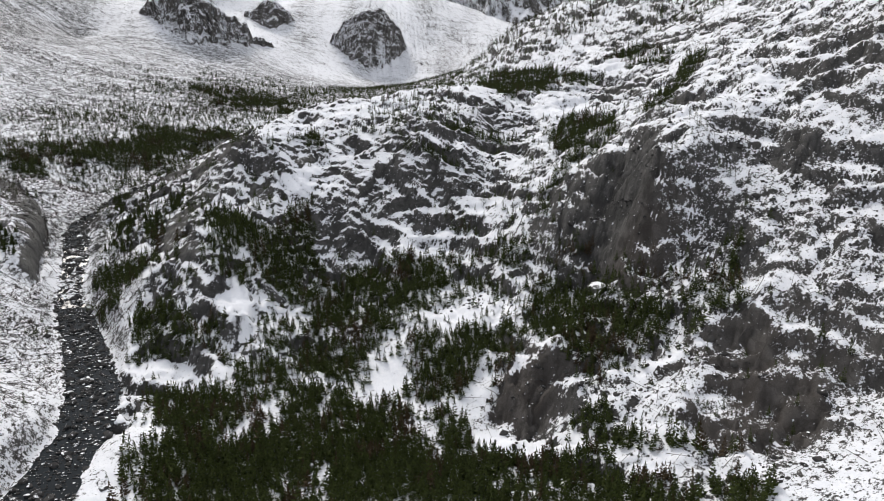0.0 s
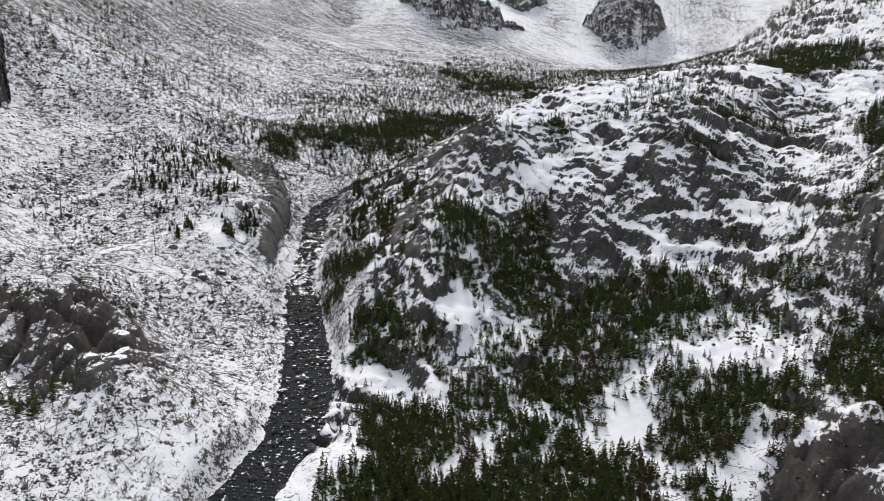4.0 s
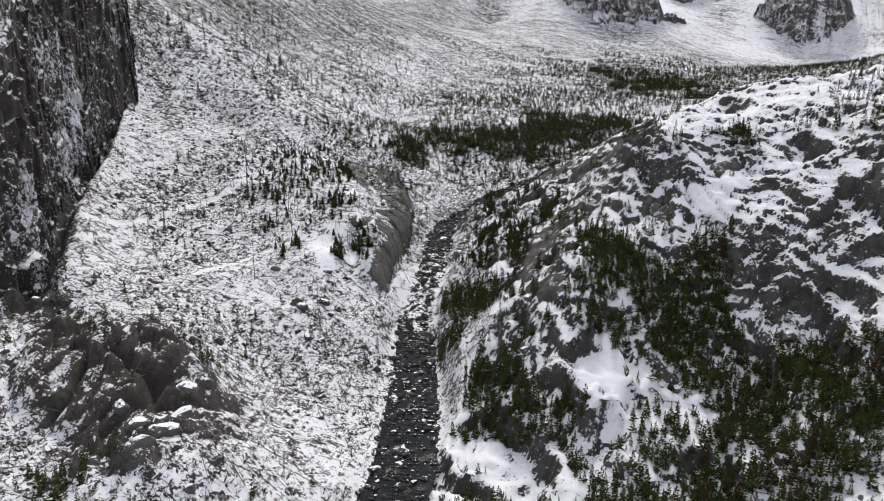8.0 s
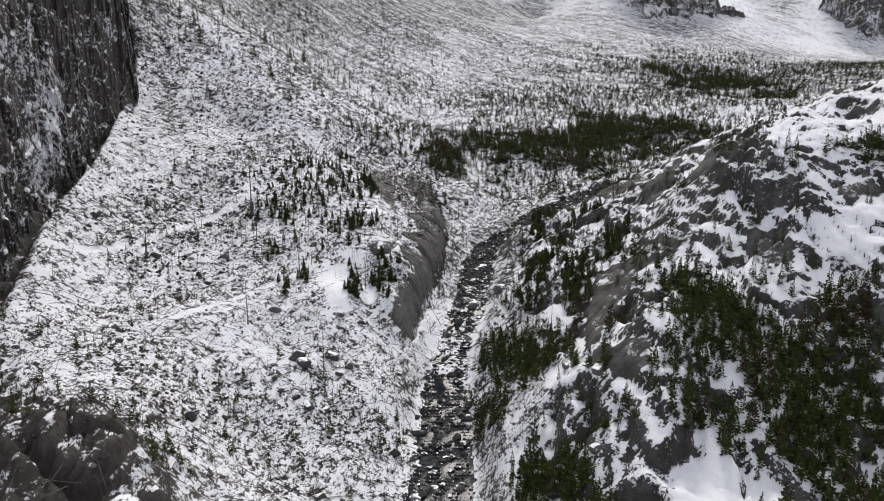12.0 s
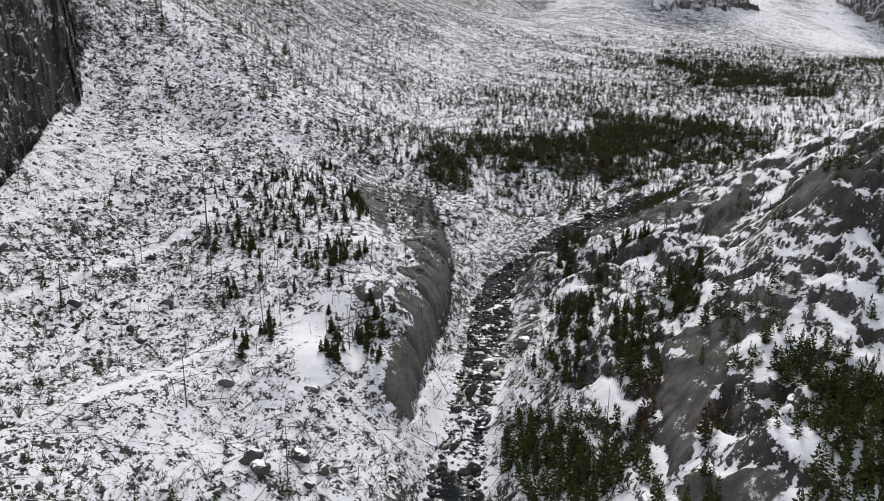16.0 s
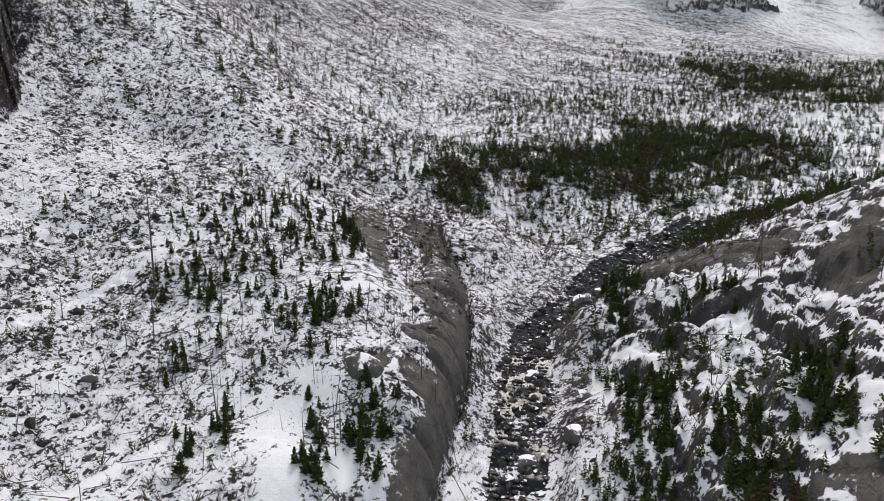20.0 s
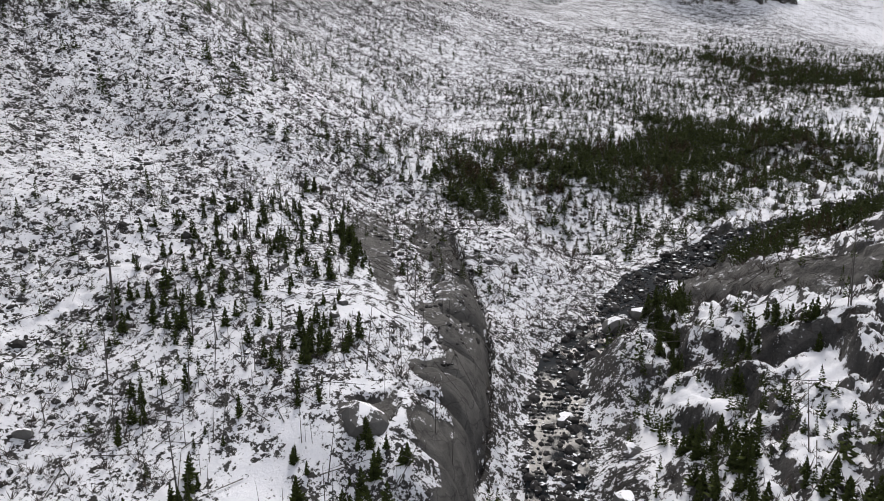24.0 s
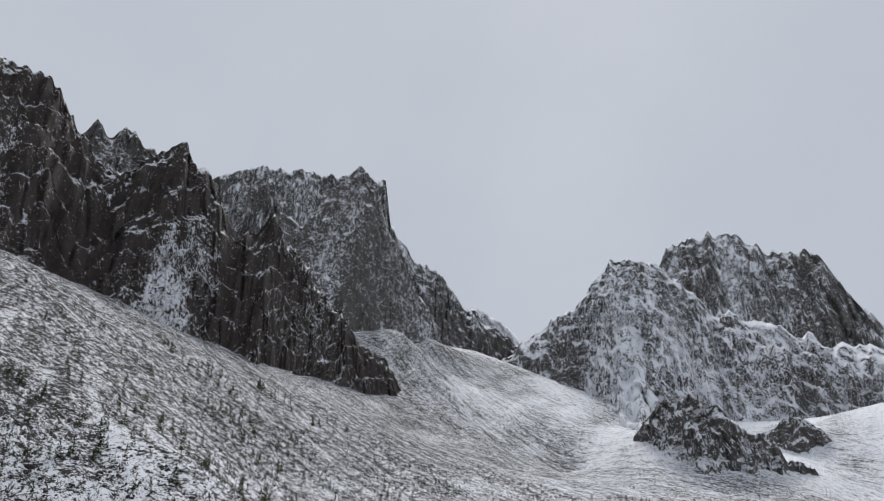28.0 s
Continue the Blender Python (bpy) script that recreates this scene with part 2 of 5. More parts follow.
def fbm(x, y, octaves=4, seed=0, ridged=False):
    """Layered noise about 0, from -1 to 1."""
    total, amp, norm = 0.0, 1.0, 0.0
    for k in range(octaves):
        n = 2 * value_noise(x * 2**k + 17.3 * k, y * 2**k - 9.1 * k, seed + k) - 1
        total = total + amp * (1 - 2 * np.abs(n) if ridged else n)
        norm, amp = norm + amp, amp * 0.5
    return total / norm


def blocks(x, y, seed=0):
    """Jointed blocks: each cell's own value from 0 to 1, and how near its joint is."""
    ix, iy = np.floor(x), np.floor(y)
    first, second, own = np.full(np.shape(x), 9.0), np.full(np.shape(x), 9.0), np.zeros(np.shape(x))
    for dx in (-1, 0, 1):
        for dy in (-1, 0, 1):
            jx, jy = ix + dx, iy + dy
            r = lattice(jx, jy, seed)
            d = np.hypot(jx + r - x, jy + lattice(jx, jy, seed + 1) - y)
            closer = d < first
            second = np.where(closer, first, np.minimum(second, d))
            own = np.where(closer, (r * 7.31) % 1.0, own)
            first = np.where(closer, d, first)
    return own, second - first


def smooth(lo, hi, v):
    t = np.clip((v - lo) / (hi - lo), 0, 1)
    return t * t * (3 - 2 * t)


def near_line(x, y, line):
    """Distance to a line through the given points, and the line's height there."""
    best, high = np.full(np.shape(x), 1e9), np.zeros(np.shape(x))
    for (ax, ay, az), (bx, by, bz) in zip(line[:-1], line[1:]):
        dx, dy = bx - ax, by - ay
        t = np.clip(((x - ax) * dx + (y - ay) * dy) / (dx * dx + dy * dy), 0, 1)
        d = np.hypot(x - ax - t * dx, y - ay - t * dy)
        high = np.where(d < best, az + t * (bz - az), high)
        best = np.minimum(best, d)
    return best, high


# The valley's plan: crest, foot and floor lines, each a few points of east, north and height.
STREAM = [(-50, -60, -3), (-60, 40, 0), (-66, 100, 1.5), (-67, 132, 2), (-68, 160, 3), (-73, 185, 4.5), (-84, 210, 6.5),
          (-95, 234, 9), (-103, 250, 11.5), (-108, 262, 15), (-112, 280, 20), (-117, 298, 25), (-124, 318, 28.5),
          (-127, 330, 30), (-120, 348, 34), (-121, 372, 37.5), (-107, 396, 43), (-83, 424, 49), (-48, 465, 54), (0, 540, 60)]
LEFT_BANK = [(-85, 120, 8), (-78, 152, 9), (-90, 188, 5.5), (-105, 210, 10), (-112, 234, 17), (-119, 198, 12), (-127, 205, 14)]
KNOLL = [(-101, 149, 24), (-115, 156, 21.5), (-124, 148, 17), (-124, 176, 26), (-131, 178, 30), (-143, 172, 30), (-161, 170, 28),
         (-143, 200, 25), (-150, 140, 24), (-110, 110, 14)]
BENCH = [(-131, 230, 22.5), (-136, 251, 31.5), (-143, 261, 31), (-167, 235, 29), (-168, 266, 36), (-173, 281, 42),
         (-187, 280, 45.5), (-199, 258, 43), (-209, 281, 48.6), (-156, 289, 41.5), (-178, 212, 33)]
WHALEBACK = [(-130, 258, 30), (-137, 276, 38), (-141, 296, 39.5), (-146, 312, 41.5), (-152, 330, 42), (-164, 350, 46.5), (-186, 369, 52)]
TALUS = [(-196, 298, 49.5), (-217, 299, 58), (-239, 312, 65), (-202, 327, 58), (-198, 338, 57), (-242, 337, 69), (-237, 352, 79),
         (-263, 308, 73), (-273, 311, 76), (-291, 361, 100), (-283, 398, 108), (-215, 358, 70)]
TALUS_FAR = [(-236, 463, 65), (-191, 470, 66), (-190, 525, 76), (-243, 571, 86), (-174, 672, 98), (-156, 705, 101), (-340, 600, 130),
             (-330, 500, 116), (-345, 972, 172), (-450, 800, 200), (-420, 640, 182), (60, 900, 110)]
FLAT_WOOD = [(-169, 391, 53), (-163, 347, 46), (-152, 425, 55), (-136, 426, 47), (-121, 443, 51), (-121, 467, 55), (-85, 512, 61),
             (-60, 600, 76), (-120, 355, 34.5), (-150, 365, 45)]
CLIFF_FOOT = [(-178, 192, 36), (-191, 209, 41), (-208, 226, 48), (-228, 252, 56), (-250, 282, 66), (-276, 316, 78), (-300, 345, 100)]
CLIFF_TOP = [(-190, 176, 78), (-206, 192, 95), (-228, 216, 104), (-252, 240, 112), (-276, 272, 128), (-302, 304, 150), (-335, 330, 175)]
NEAR_RIGHT = [(-62, 197, 10.5), (-45, 194, 12), (-32, 171, 6.5), (-53, 152, 5.5), (9, 178, 4), (40, 155, 3), (-15, 208, 12), (17, 192, 13),
              (33, 190, 15), (45, 162, 16), (54, 152, 14), (69, 153, 18), (84, 139, 23), (96, 115, 15), (85, 151, 29), (0, 120, 3), (50, 60, 6)]
WEST_DOME = [(-68, 228, 28), (-57, 231, 32), (-47, 222, 26), (-31, 215, 19.5), (-40, 236, 36), (-49, 239, 41), (-78, 259, 31), (-69, 274, 44),
             (-23, 246, 35), (-14, 240, 23), (11, 221, 21), (-97, 276, 27), (-87, 290, 37), (-98, 300, 34), (-87, 303, 42)]
WEST_CREST = [(-36, 265, 50), (-51, 276, 59), (-50, 280, 66), (-45, 285, 72), (-34, 283, 69), (-16, 282, 61), (-53, 298, 67), (-63, 292, 54),
              (-30, 300, 76), (-13, 335, 86), (-84, 317, 48.5), (-77, 325, 53.7), (-96, 339, 47), (-114, 325, 37), (-60, 340, 66)]
SADDLE = [(22, 256, 45), (12, 262, 50), (38, 230, 30), (50, 267, 54), (33, 281, 74), (55, 326, 86), (62, 311, 70), (127, 333, 90),
          (134, 395, 107), (0, 400, 84), (-40, 400, 66), (30, 480, 88), (100, 700, 120)]
EAST_DOME = [(73, 196, 31), (70, 186, 31), (77, 223, 59), (80, 200, 46), (90, 177, 42), (89, 190, 66), (100, 150, 38), (126, 200, 80), (130, 160, 62),
             (168, 269, 112), (110, 250, 84), (170, 190, 110), (180, 110, 60), (260, 200, 170), (230, 330, 150)]
WALL_FOOT = [(-468, 427, 228), (-500, 524, 238), (-525, 647, 248), (-532, 775, 255), (-525, 901, 262), (-555, 1114, 325), (-588, 1428, 420),
             (-360, 1189, 262), (-192, 1269, 240), (-575, 1000, 366), (-600, 1150, 396), (-595, 1290, 415), (-400, 470, 172), (-420, 380, 188)]
EAST_RIDGE = [(85, 640, 104), (110, 620, 128), (129, 600, 150), (165, 560, 163), (220, 520, 185), (200, 440, 140), (150, 470, 118)]
HEADWALL = [(20, 1040, 133), (20, 1100, 202), (110, 1120, 175), (-60, 1090, 176), (-130, 1145, 205), (-130, 1185, 238), (-214, 962, 178), (-222, 1005, 222), (-290, 1060, 225),
            (-20, 1300, 285), (150, 1300, 275), (60, 960, 116), (-80, 960, 135)]
FAR_RIM = [(-600, 200, 250), (-500, -200, 200), (300, -100, 90), (420, 300, 260), (400, 700, 220), (0, -400, -10), (-200, -300, 60),
           (-1100, 900, 300), (300, 1300, 230), (-300, 1700, 330), (-260, 60, 130), (-200, 120, 80), (-160, 60, 40), (-330, 250, 190)]
SPINE_MARKS = [(-140, 305, 39), (-149, 314, 42.5), (-142, 325, 37), (-145, 336, 36), (-137, 276, 38), (-139, 280, 38.5), (-142, 265, 32), (-136, 255, 32), (-124.5, 280, 23.5),
               (-124, 293, 22.6), (-110, 273, 18.6), (-123, 310, 26), (-110, 307, 27), (-121, 331, 34), (-119, 344, 36.4), (-109, 344, 42), (-115, 298, 26), (-106, 303, 29.2),
               (-160, 348, 45), (-183, 366, 50), (-130, 395, 40), (-143, 392, 38), (-158, 293, 45), (-166, 313, 49.5), (-155, 325, 42)]
DOME_MARKS = [(-95, 283, 31), (-97, 339, 46), (-83, 340, 54), (-82, 292, 41), (-76, 301, 46), (-66, 304, 54), (-75, 261, 32.7), (-82, 266, 30.7), (-70, 221, 19), (-49, 221, 31),
              (-41, 207, 24), (-37, 205, 19.7), (-54, 265, 49), (-42, 272, 58), (-35, 278, 68), (-14, 257, 44), (-13, 250, 34), (-19, 280, 61.7), (-50, 289, 69), (-64, 293, 53),
              (-64, 268, 45), (-58, 228, 32.5), (-52, 201, 13.5), (-69.5, 253, 36)]
BENCH_MARKS = [(-121, 166, 22), (-114, 175, 19.5), (-135, 175, 29), (-158, 263, 34.2), (-155, 229, 29.4), (-190, 288, 47.7), (-187, 280, 43), (-169, 275, 39.7), (-131, 231, 22.5), (-138, 233, 22.6), (-191, 206, 42.7)]
MARKS = SPINE_MARKS + DOME_MARKS + BENCH_MARKS
LINES = (LEFT_BANK + KNOLL + BENCH + WHALEBACK + TALUS + TALUS_FAR + FLAT_WOOD + CLIFF_FOOT + [(px - 12, py + 4, pz - 28) for px, py, pz in CLIFF_TOP]
         + NEAR_RIGHT + WEST_DOME + WEST_CREST + SADDLE + EAST_DOME + WALL_FOOT + EAST_RIDGE + HEADWALL + FAR_RIM)
PLAN = np.array(STREAM + MARKS + [p for p in LINES if min(math.hypot(p[0] - q[0], p[1] - q[1]) for q in MARKS) > 7], float)
SOFTEN = 5.0


def spread(px, py, qx, qy):
    return np.sqrt((px - qx) ** 2 + (py - qy) ** 2 + SOFTEN**2)


def settle_plan():
    """Weights with which the plan's lines blend into one smooth surface."""
    k = spread(PLAN[:, 0, None], PLAN[:, 1, None], PLAN[None, :, 0], PLAN[None, :, 1])
    one = np.c_[np.ones(len(PLAN)), PLAN[:, 0] / 500, PLAN[:, 1] / 500]
    a = np.block([[k - np.eye(len(PLAN)) * 0.8, one], [one.T, np.zeros((3, 3))]])
    return np.linalg.solve(a, np.r_[PLAN[:, 2], 0, 0, 0])


WEIGHTS = settle_plan()


def base_height(x, y):
    z = WEIGHTS[-3] + WEIGHTS[-2] * x / 500 + WEIGHTS[-1] * y / 500
    for (px, py, _), w in zip(PLAN, WEIGHTS):
        z = z + w * np.sqrt((x - px) ** 2 + (y - py) ** 2 + SOFTEN**2)
    return z

# Outlines of woods, clean snow and bare granite: corners by east and north.
FRONT_WOOD = [
    [(-48, 141), (-40, 147), (30, 145), (49, 130), (55, 119), (78, 108), (74, 98), (-20, 100), (-51, 126)],
    [(-61, 186), (-40, 179), (-27, 173), (-22, 180), (-4, 180), (-3, 170), (9, 172), (15, 165), (23, 162), (26, 156), (30, 146), (29, 136), (-52, 134), (-56, 145), (-48, 149), (-55, 171)],
    [(30, 138), (47, 135), (57, 133), (65, 127), (78, 120), (78, 119), (30, 136)],
    [(50, 143), (58, 143), (58, 137), (54, 135), (50, 138)],
]
SLOPE_WOOD = [
    [(-16, 231), (-2, 241), (8, 242), (21, 235), (31, 226), (28, 217), (21, 213), (8, 201), (2, 194), (-3, 183), (-10, 179), (-22, 192), (-15, 206), (-17, 218), (-27, 226)],
    [(-57, 252), (-45, 252), (-33, 247), (-18, 256), (-17, 244), (-9, 239), (-18, 232), (-33, 222), (-34, 229), (-42, 233)],
    [(-98, 261), (-90, 263), (-72, 240), (-71, 230), (-86, 243)],
    [(-75, 222), (-54, 210), (-41, 203), (-38, 194), (-50, 197), (-57, 198), (-64, 197), (-69, 208)],
    [(-86, 280), (-74, 271), (-60, 241), (-66, 240), (-74, 255)],
]
LOWER_SLOPE_WOOD = [
    [(17, 194), (33, 194), (45, 186), (45, 174), (38, 176), (33, 183), (30, 173), (26, 166), (16, 170), (13, 180)],
    [(-39, 191), (-23, 193), (-19, 182), (-33, 176)],
]
GULLY_WOOD = [
    [(40, 226), (39, 232), (49, 231), (56, 220), (62, 209), (61, 205), (54, 210), (47, 218)],
    [(81, 292), (98, 311), (101, 260), (93, 239), (86, 236), (76, 238), (69, 232), (56, 231), (48, 234), (60, 237), (69, 241), (77, 249)],
    [(28, 254), (41, 246), (45, 237), (38, 240), (34, 250)],
    [(74, 442), (102, 463), (117, 379), (130, 365), (111, 357), (83, 351), (69, 345)],
    [(142, 402), (165, 399), (159, 347), (148, 332), (140, 364)],
    [(103, 245), (125, 270), (154, 320), (161, 313), (117, 246), (106, 237)],
]
SADDLE_WOOD = [
    [(3, 295), (9, 290), (24, 276), (36, 273), (44, 270), (36, 270), (22, 274)],
    [(11, 328), (28, 326), (31, 312), (17, 314)],
    [(29, 284), (49, 304), (71, 306), (58, 298), (38, 289)],
    [(-22, 289), (-13, 292), (-12, 285), (-19, 282)],
]
EAST_WOOD = [
    [(53, 205), (66, 202), (68, 187), (76, 171), (81, 165), (80, 156), (71, 156), (58, 157), (52, 163), (49, 175), (50, 188)],
    [(92, 174), (103, 169), (93, 149), (86, 155), (84, 160), (84, 163), (93, 165), (91, 172)],
    [(65, 210), (73, 204), (73, 201), (67, 204)],
]
DOME_WOOD = [
    [(-102, 268), (-90, 264), (-74, 255), (-66, 235), (-75, 237), (-86, 247), (-98, 259)],
    [(-54, 255), (-46, 257), (-41, 247), (-39, 235), (-43, 231), (-42, 226), (-36, 230), (-35, 223), (-39, 219), (-41, 224), (-45, 219), (-51, 223), (-51, 233), (-51, 241)],
    [(-38, 246), (-32, 248), (-30, 243), (-28, 252), (-21, 262), (-16, 263), (-15, 242), (-22, 236), (-20, 229), (-25, 226), (-31, 227), (-35, 232), (-38, 236)],
]
DOME_FOOT_WOOD = [
    [(-98, 251), (-83, 239), (-78, 227), (-89, 236)],
    [(-67, 215), (-63, 218), (-53, 211), (-53, 209), (-68, 211), (-71, 216)],
    [(-64, 227), (-55, 222), (-52, 217), (-58, 217)],
    [(-21, 294), (-16, 293), (-16, 286), (-20, 285)],
    [(-28, 285), (-23, 289), (-22, 287), (-27, 284)],
]
FLAT_WOODLAND = [
    [(-186, 386), (-188, 425), (-173, 462), (-152, 492), (-127, 516), (-93, 552), (-81, 527), (-105, 426), (-116, 421), (-134, 435), (-147, 398), (-163, 375), (-177, 380)],
]
FAR_WOODLAND = [
    [(-182, 410), (-170, 423), (-156, 443), (-142, 431), (-136, 404), (-148, 396), (-158, 384), (-170, 377), (-180, 382), (-185, 395)],
    [(-154, 522), (-108, 555), (-66, 522), (-62, 499), (-81, 478), (-109, 464), (-137, 461)],
    [(-164, 735), (-90, 725), (-40, 661), (-43, 613), (-115, 625)],
]
SPARSE_FLAT_WOOD = [
    [(-215, 350), (-205, 430), (-120, 490), (-80, 450), (-112, 390), (-160, 374), (-190, 372)],
]
GAP_WOOD = [
    [(-34, 222), (-10, 236), (30, 236), (50, 205), (48, 172), (30, 163), (10, 170), (-6, 180), (-28, 190)],
    [(48, 205), (62, 212), (92, 168), (84, 150), (55, 150)],
]
FLANK_WOOD = [
    [(-124, 340), (-106, 325), (-90, 300), (-84, 306), (-72, 289), (-68, 273), (-77, 273), (-79, 269), (-85, 267), (-92, 269), (-96, 272), (-97, 285), (-110, 311)],
]
BANK_WOOD = [
    [(-114, 364), (-107, 385), (-93, 402), (-75, 410), (-58, 428), (-48, 420), (-60, 398), (-76, 378), (-89, 371), (-100, 364), (-108, 358), (-106, 330), (-120, 352)],
]
GORGE_WOOD = [
    [(-136, 270), (-133, 277), (-130, 275), (-127, 267), (-128, 262), (-133, 265)],
    [(-135, 256), (-141, 270), (-134, 262), (-131, 255), (-132, 253)],
    [(-128, 262), (-126, 267), (-124, 264), (-126, 261)],
    [(-103, 308), (-91, 295), (-89, 281), (-96, 283)],
    [(-118, 349), (-114, 364), (-104, 321), (-106, 317)],
    [(-87, 285), (-80, 289), (-79, 277), (-83, 276), (-86, 280)],
    [(-76, 294), (-69, 286), (-69, 273), (-74, 273), (-76, 280)],
    [(-82, 276), (-76, 272), (-75, 268), (-81, 271)],
    [(-95, 278), (-89, 275), (-87, 274), (-94, 274)],
    [(-76, 276), (-73, 272), (-74, 270), (-76, 271)],
]
LEDGE_WOOD = [
    [(-95, 326), (-88, 323), (-79, 316), (-80, 316), (-87, 315), (-94, 321)],
    [(-98, 322), (-93, 319), (-94, 311), (-98, 318)],
]
BENCH_WOOD = [
    [(-203, 299), (-198, 348), (-181, 347), (-155, 298), (-143, 281), (-150, 269), (-165, 262), (-182, 275)],
]
SPINE_WOOD = [
    [(-163, 342), (-157, 346), (-150, 329), (-156, 330)],
    [(-157, 292), (-149, 294), (-147, 287), (-151, 282)],
    [(-178, 330), (-168, 338), (-156, 317), (-161, 307)],
    [(-156, 262), (-153, 263), (-146, 256), (-150, 256)],
    [(-157, 254), (-155, 257), (-148, 250), (-149, 247)],
]
SNOW_EAST = [
    [(25, 156), (39, 150), (54, 136), (56, 133), (50, 134), (35, 142), (29, 148)],
    [(64, 152), (76, 152), (85, 150), (85, 147), (73, 146), (63, 150)],
    [(-44, 215), (-33, 220), (-22, 213), (-31, 202), (-37, 198), (-41, 207)],
    [(18, 205), (36, 215), (52, 201), (47, 185), (24, 197)],
    [(-3, 178), (9, 189), (16, 179), (10, 176)],
    [(81, 332), (113, 339), (102, 304), (83, 320)],
    [(129, 416), (162, 355), (149, 355), (131, 376)],
    [(-31, 268), (-18, 271), (-18, 260), (-26, 258)],
    [(14, 251), (33, 247), (31, 230), (19, 238)],
]
SNOW_SADDLE = [
    [(6, 335), (38, 325), (25, 296), (12, 313)],
]
SNOW_DOME = [
    [(-148, 260), (-142, 268), (-131, 251), (-136, 249)],
    [(-59, 260), (-51, 260), (-48, 256), (-56, 256)],
    [(-43, 298), (-37, 301), (-32, 280), (-42, 281)],
    [(-31, 269), (-16, 276), (-16, 265), (-23, 261), (-29, 264)],
    [(-78, 237), (-69, 233), (-63, 226), (-69, 228)],
    [(-41, 232), (-36, 237), (-38, 230)],
    [(-45, 215), (-40, 219), (-31, 221), (-29, 221), (-41, 208), (-45, 213)],
    [(-85, 275), (-73, 257), (-75, 254), (-84, 264)],
]
SNOW_GORGE = [
    [(-147, 260), (-146, 267), (-142, 269), (-136, 260), (-134, 252), (-140, 253)],
    [(-134, 262), (-133, 264), (-128, 262), (-130, 258)],
    [(-150, 273), (-142, 275), (-138, 271), (-142, 270)],
    [(-156, 297), (-149, 305), (-147, 301), (-152, 295)],
    [(-105, 318), (-95, 310), (-97, 301), (-102, 308)],
    [(-108, 309), (-105, 318), (-103, 308), (-102, 291)],
    [(-86, 315), (-81, 311), (-81, 306), (-85, 307)],
]
SLAB_GORGE = [
    [(-186, 367), (-176, 373), (-166, 368), (-149, 342), (-140, 327), (-131, 306), (-129, 297), (-123, 287), (-121, 276), (-121, 271), (-124, 265), (-129, 273), (-134, 291), (-140, 300), (-173, 349)],
    [(-143, 278), (-138, 286), (-135, 279), (-136, 274), (-139, 274)],
    [(-183, 339), (-186, 358), (-168, 338), (-149, 305), (-168, 324)],
    [(-113, 371), (-106, 386), (-88, 344), (-74, 332), (-78, 328), (-87, 327), (-99, 341), (-104, 337)],
    [(-73, 319), (-63, 334), (-65, 305), (-69, 303)],
    [(-73, 269), (-70, 271), (-66, 269), (-66, 263), (-73, 267)],
]
SLAB_DOME = [
    [(-72, 258), (-67, 268), (-55, 271), (-45, 275), (-51, 273), (-54, 264), (-61, 257), (-63, 246), (-66, 236)],
    [(-63, 236), (-53, 232), (-51, 228), (-58, 226), (-64, 231)],
    [(-41, 266), (-33, 267), (-31, 259), (-38, 259)],
    [(-57, 290), (-50, 293), (-44, 284), (-52, 283)],
    [(-25, 278), (-17, 282), (-16, 277), (-23, 275)],
]
BARE_DOME = [
    [(56, 230), (69, 232), (82, 232), (92, 200), (93, 192), (88, 190), (88, 183), (91, 178), (76, 189), (65, 209), (57, 225)],
    [(2, 264), (19, 265), (22, 257), (4, 260)],
    [(52, 268), (61, 253), (64, 239), (54, 246)],
    [(49, 288), (63, 301), (74, 291), (60, 268), (52, 276)],
    [(70, 196), (80, 184), (88, 173), (79, 167), (72, 183)],
    [(36, 170), (46, 161), (46, 149), (37, 157)],
    [(118, 353), (137, 336), (124, 291), (111, 318)],
]
# Ovals: middle east and north, half width across and along the valley.
KNOLL_WOOD = [(-142, 158, 3, 5), (-111, 140, 6, 8), (-115, 137, 7, 6), (-126, 184, 8, 6)]
BARE_EAST = [(100, 470, 30, 90), (157, 239, 14, 26), (9, 263, 9, 4), (-23, 279, 7, 3), (-36, 264, 5, 4), (52, 260, 14, 8), (77, 223, 19, 17), (79, 180, 11, 6), (72,
    192, 5, 6), (42, 162, 9, 2), (41, 155, 5, 3), (87, 135, 4, 7), (93, 121, 7, 7), (150, 225, 10, 14), (64, 343, 13, 18), (106,
    195, 10, 11), (117, 158, 6, 4)]
BARE_RIDGE = [(130, 600, 60, 60), (200, 470, 50, 70), (110, 520, 40, 40)]
BARE_WEST = [(-62, 285, 8, 14), (-50, 268, 7, 9), (-63, 265, 11, 10), (-66, 249, 4, 13), (-49, 285, 9, 20), (-36, 264, 5, 5), (9, 273, 8, 2), (9, 265, 8, 4), (-10, 259, 6, 4), (-64, 255, 7, 16), (-58, 232, 5, 4), (-111,
    162, 10, 25), (-26, 211, 3, 3), (-32, 189, 4, 3), (-167, 173, 5, 5)]

# ---- ground ----
def graded(lo, hi, step, far_lo, far_hi, growth):
    """Even steps from lo to hi, and steps that widen outwards beyond."""
    core = np.arange(lo, hi + step / 2, step)
    out = [[], []]
    for side, (start, stop) in enumerate(((lo, far_lo), (hi, far_hi))):
        d, s = 0.0, step
        while d < abs(stop - start):
            s *= 1 + growth
            d += s
            out[side].append(start + d * (1 if stop > start else -1))
    return np.r_[out[0][::-1], core, out[1]]


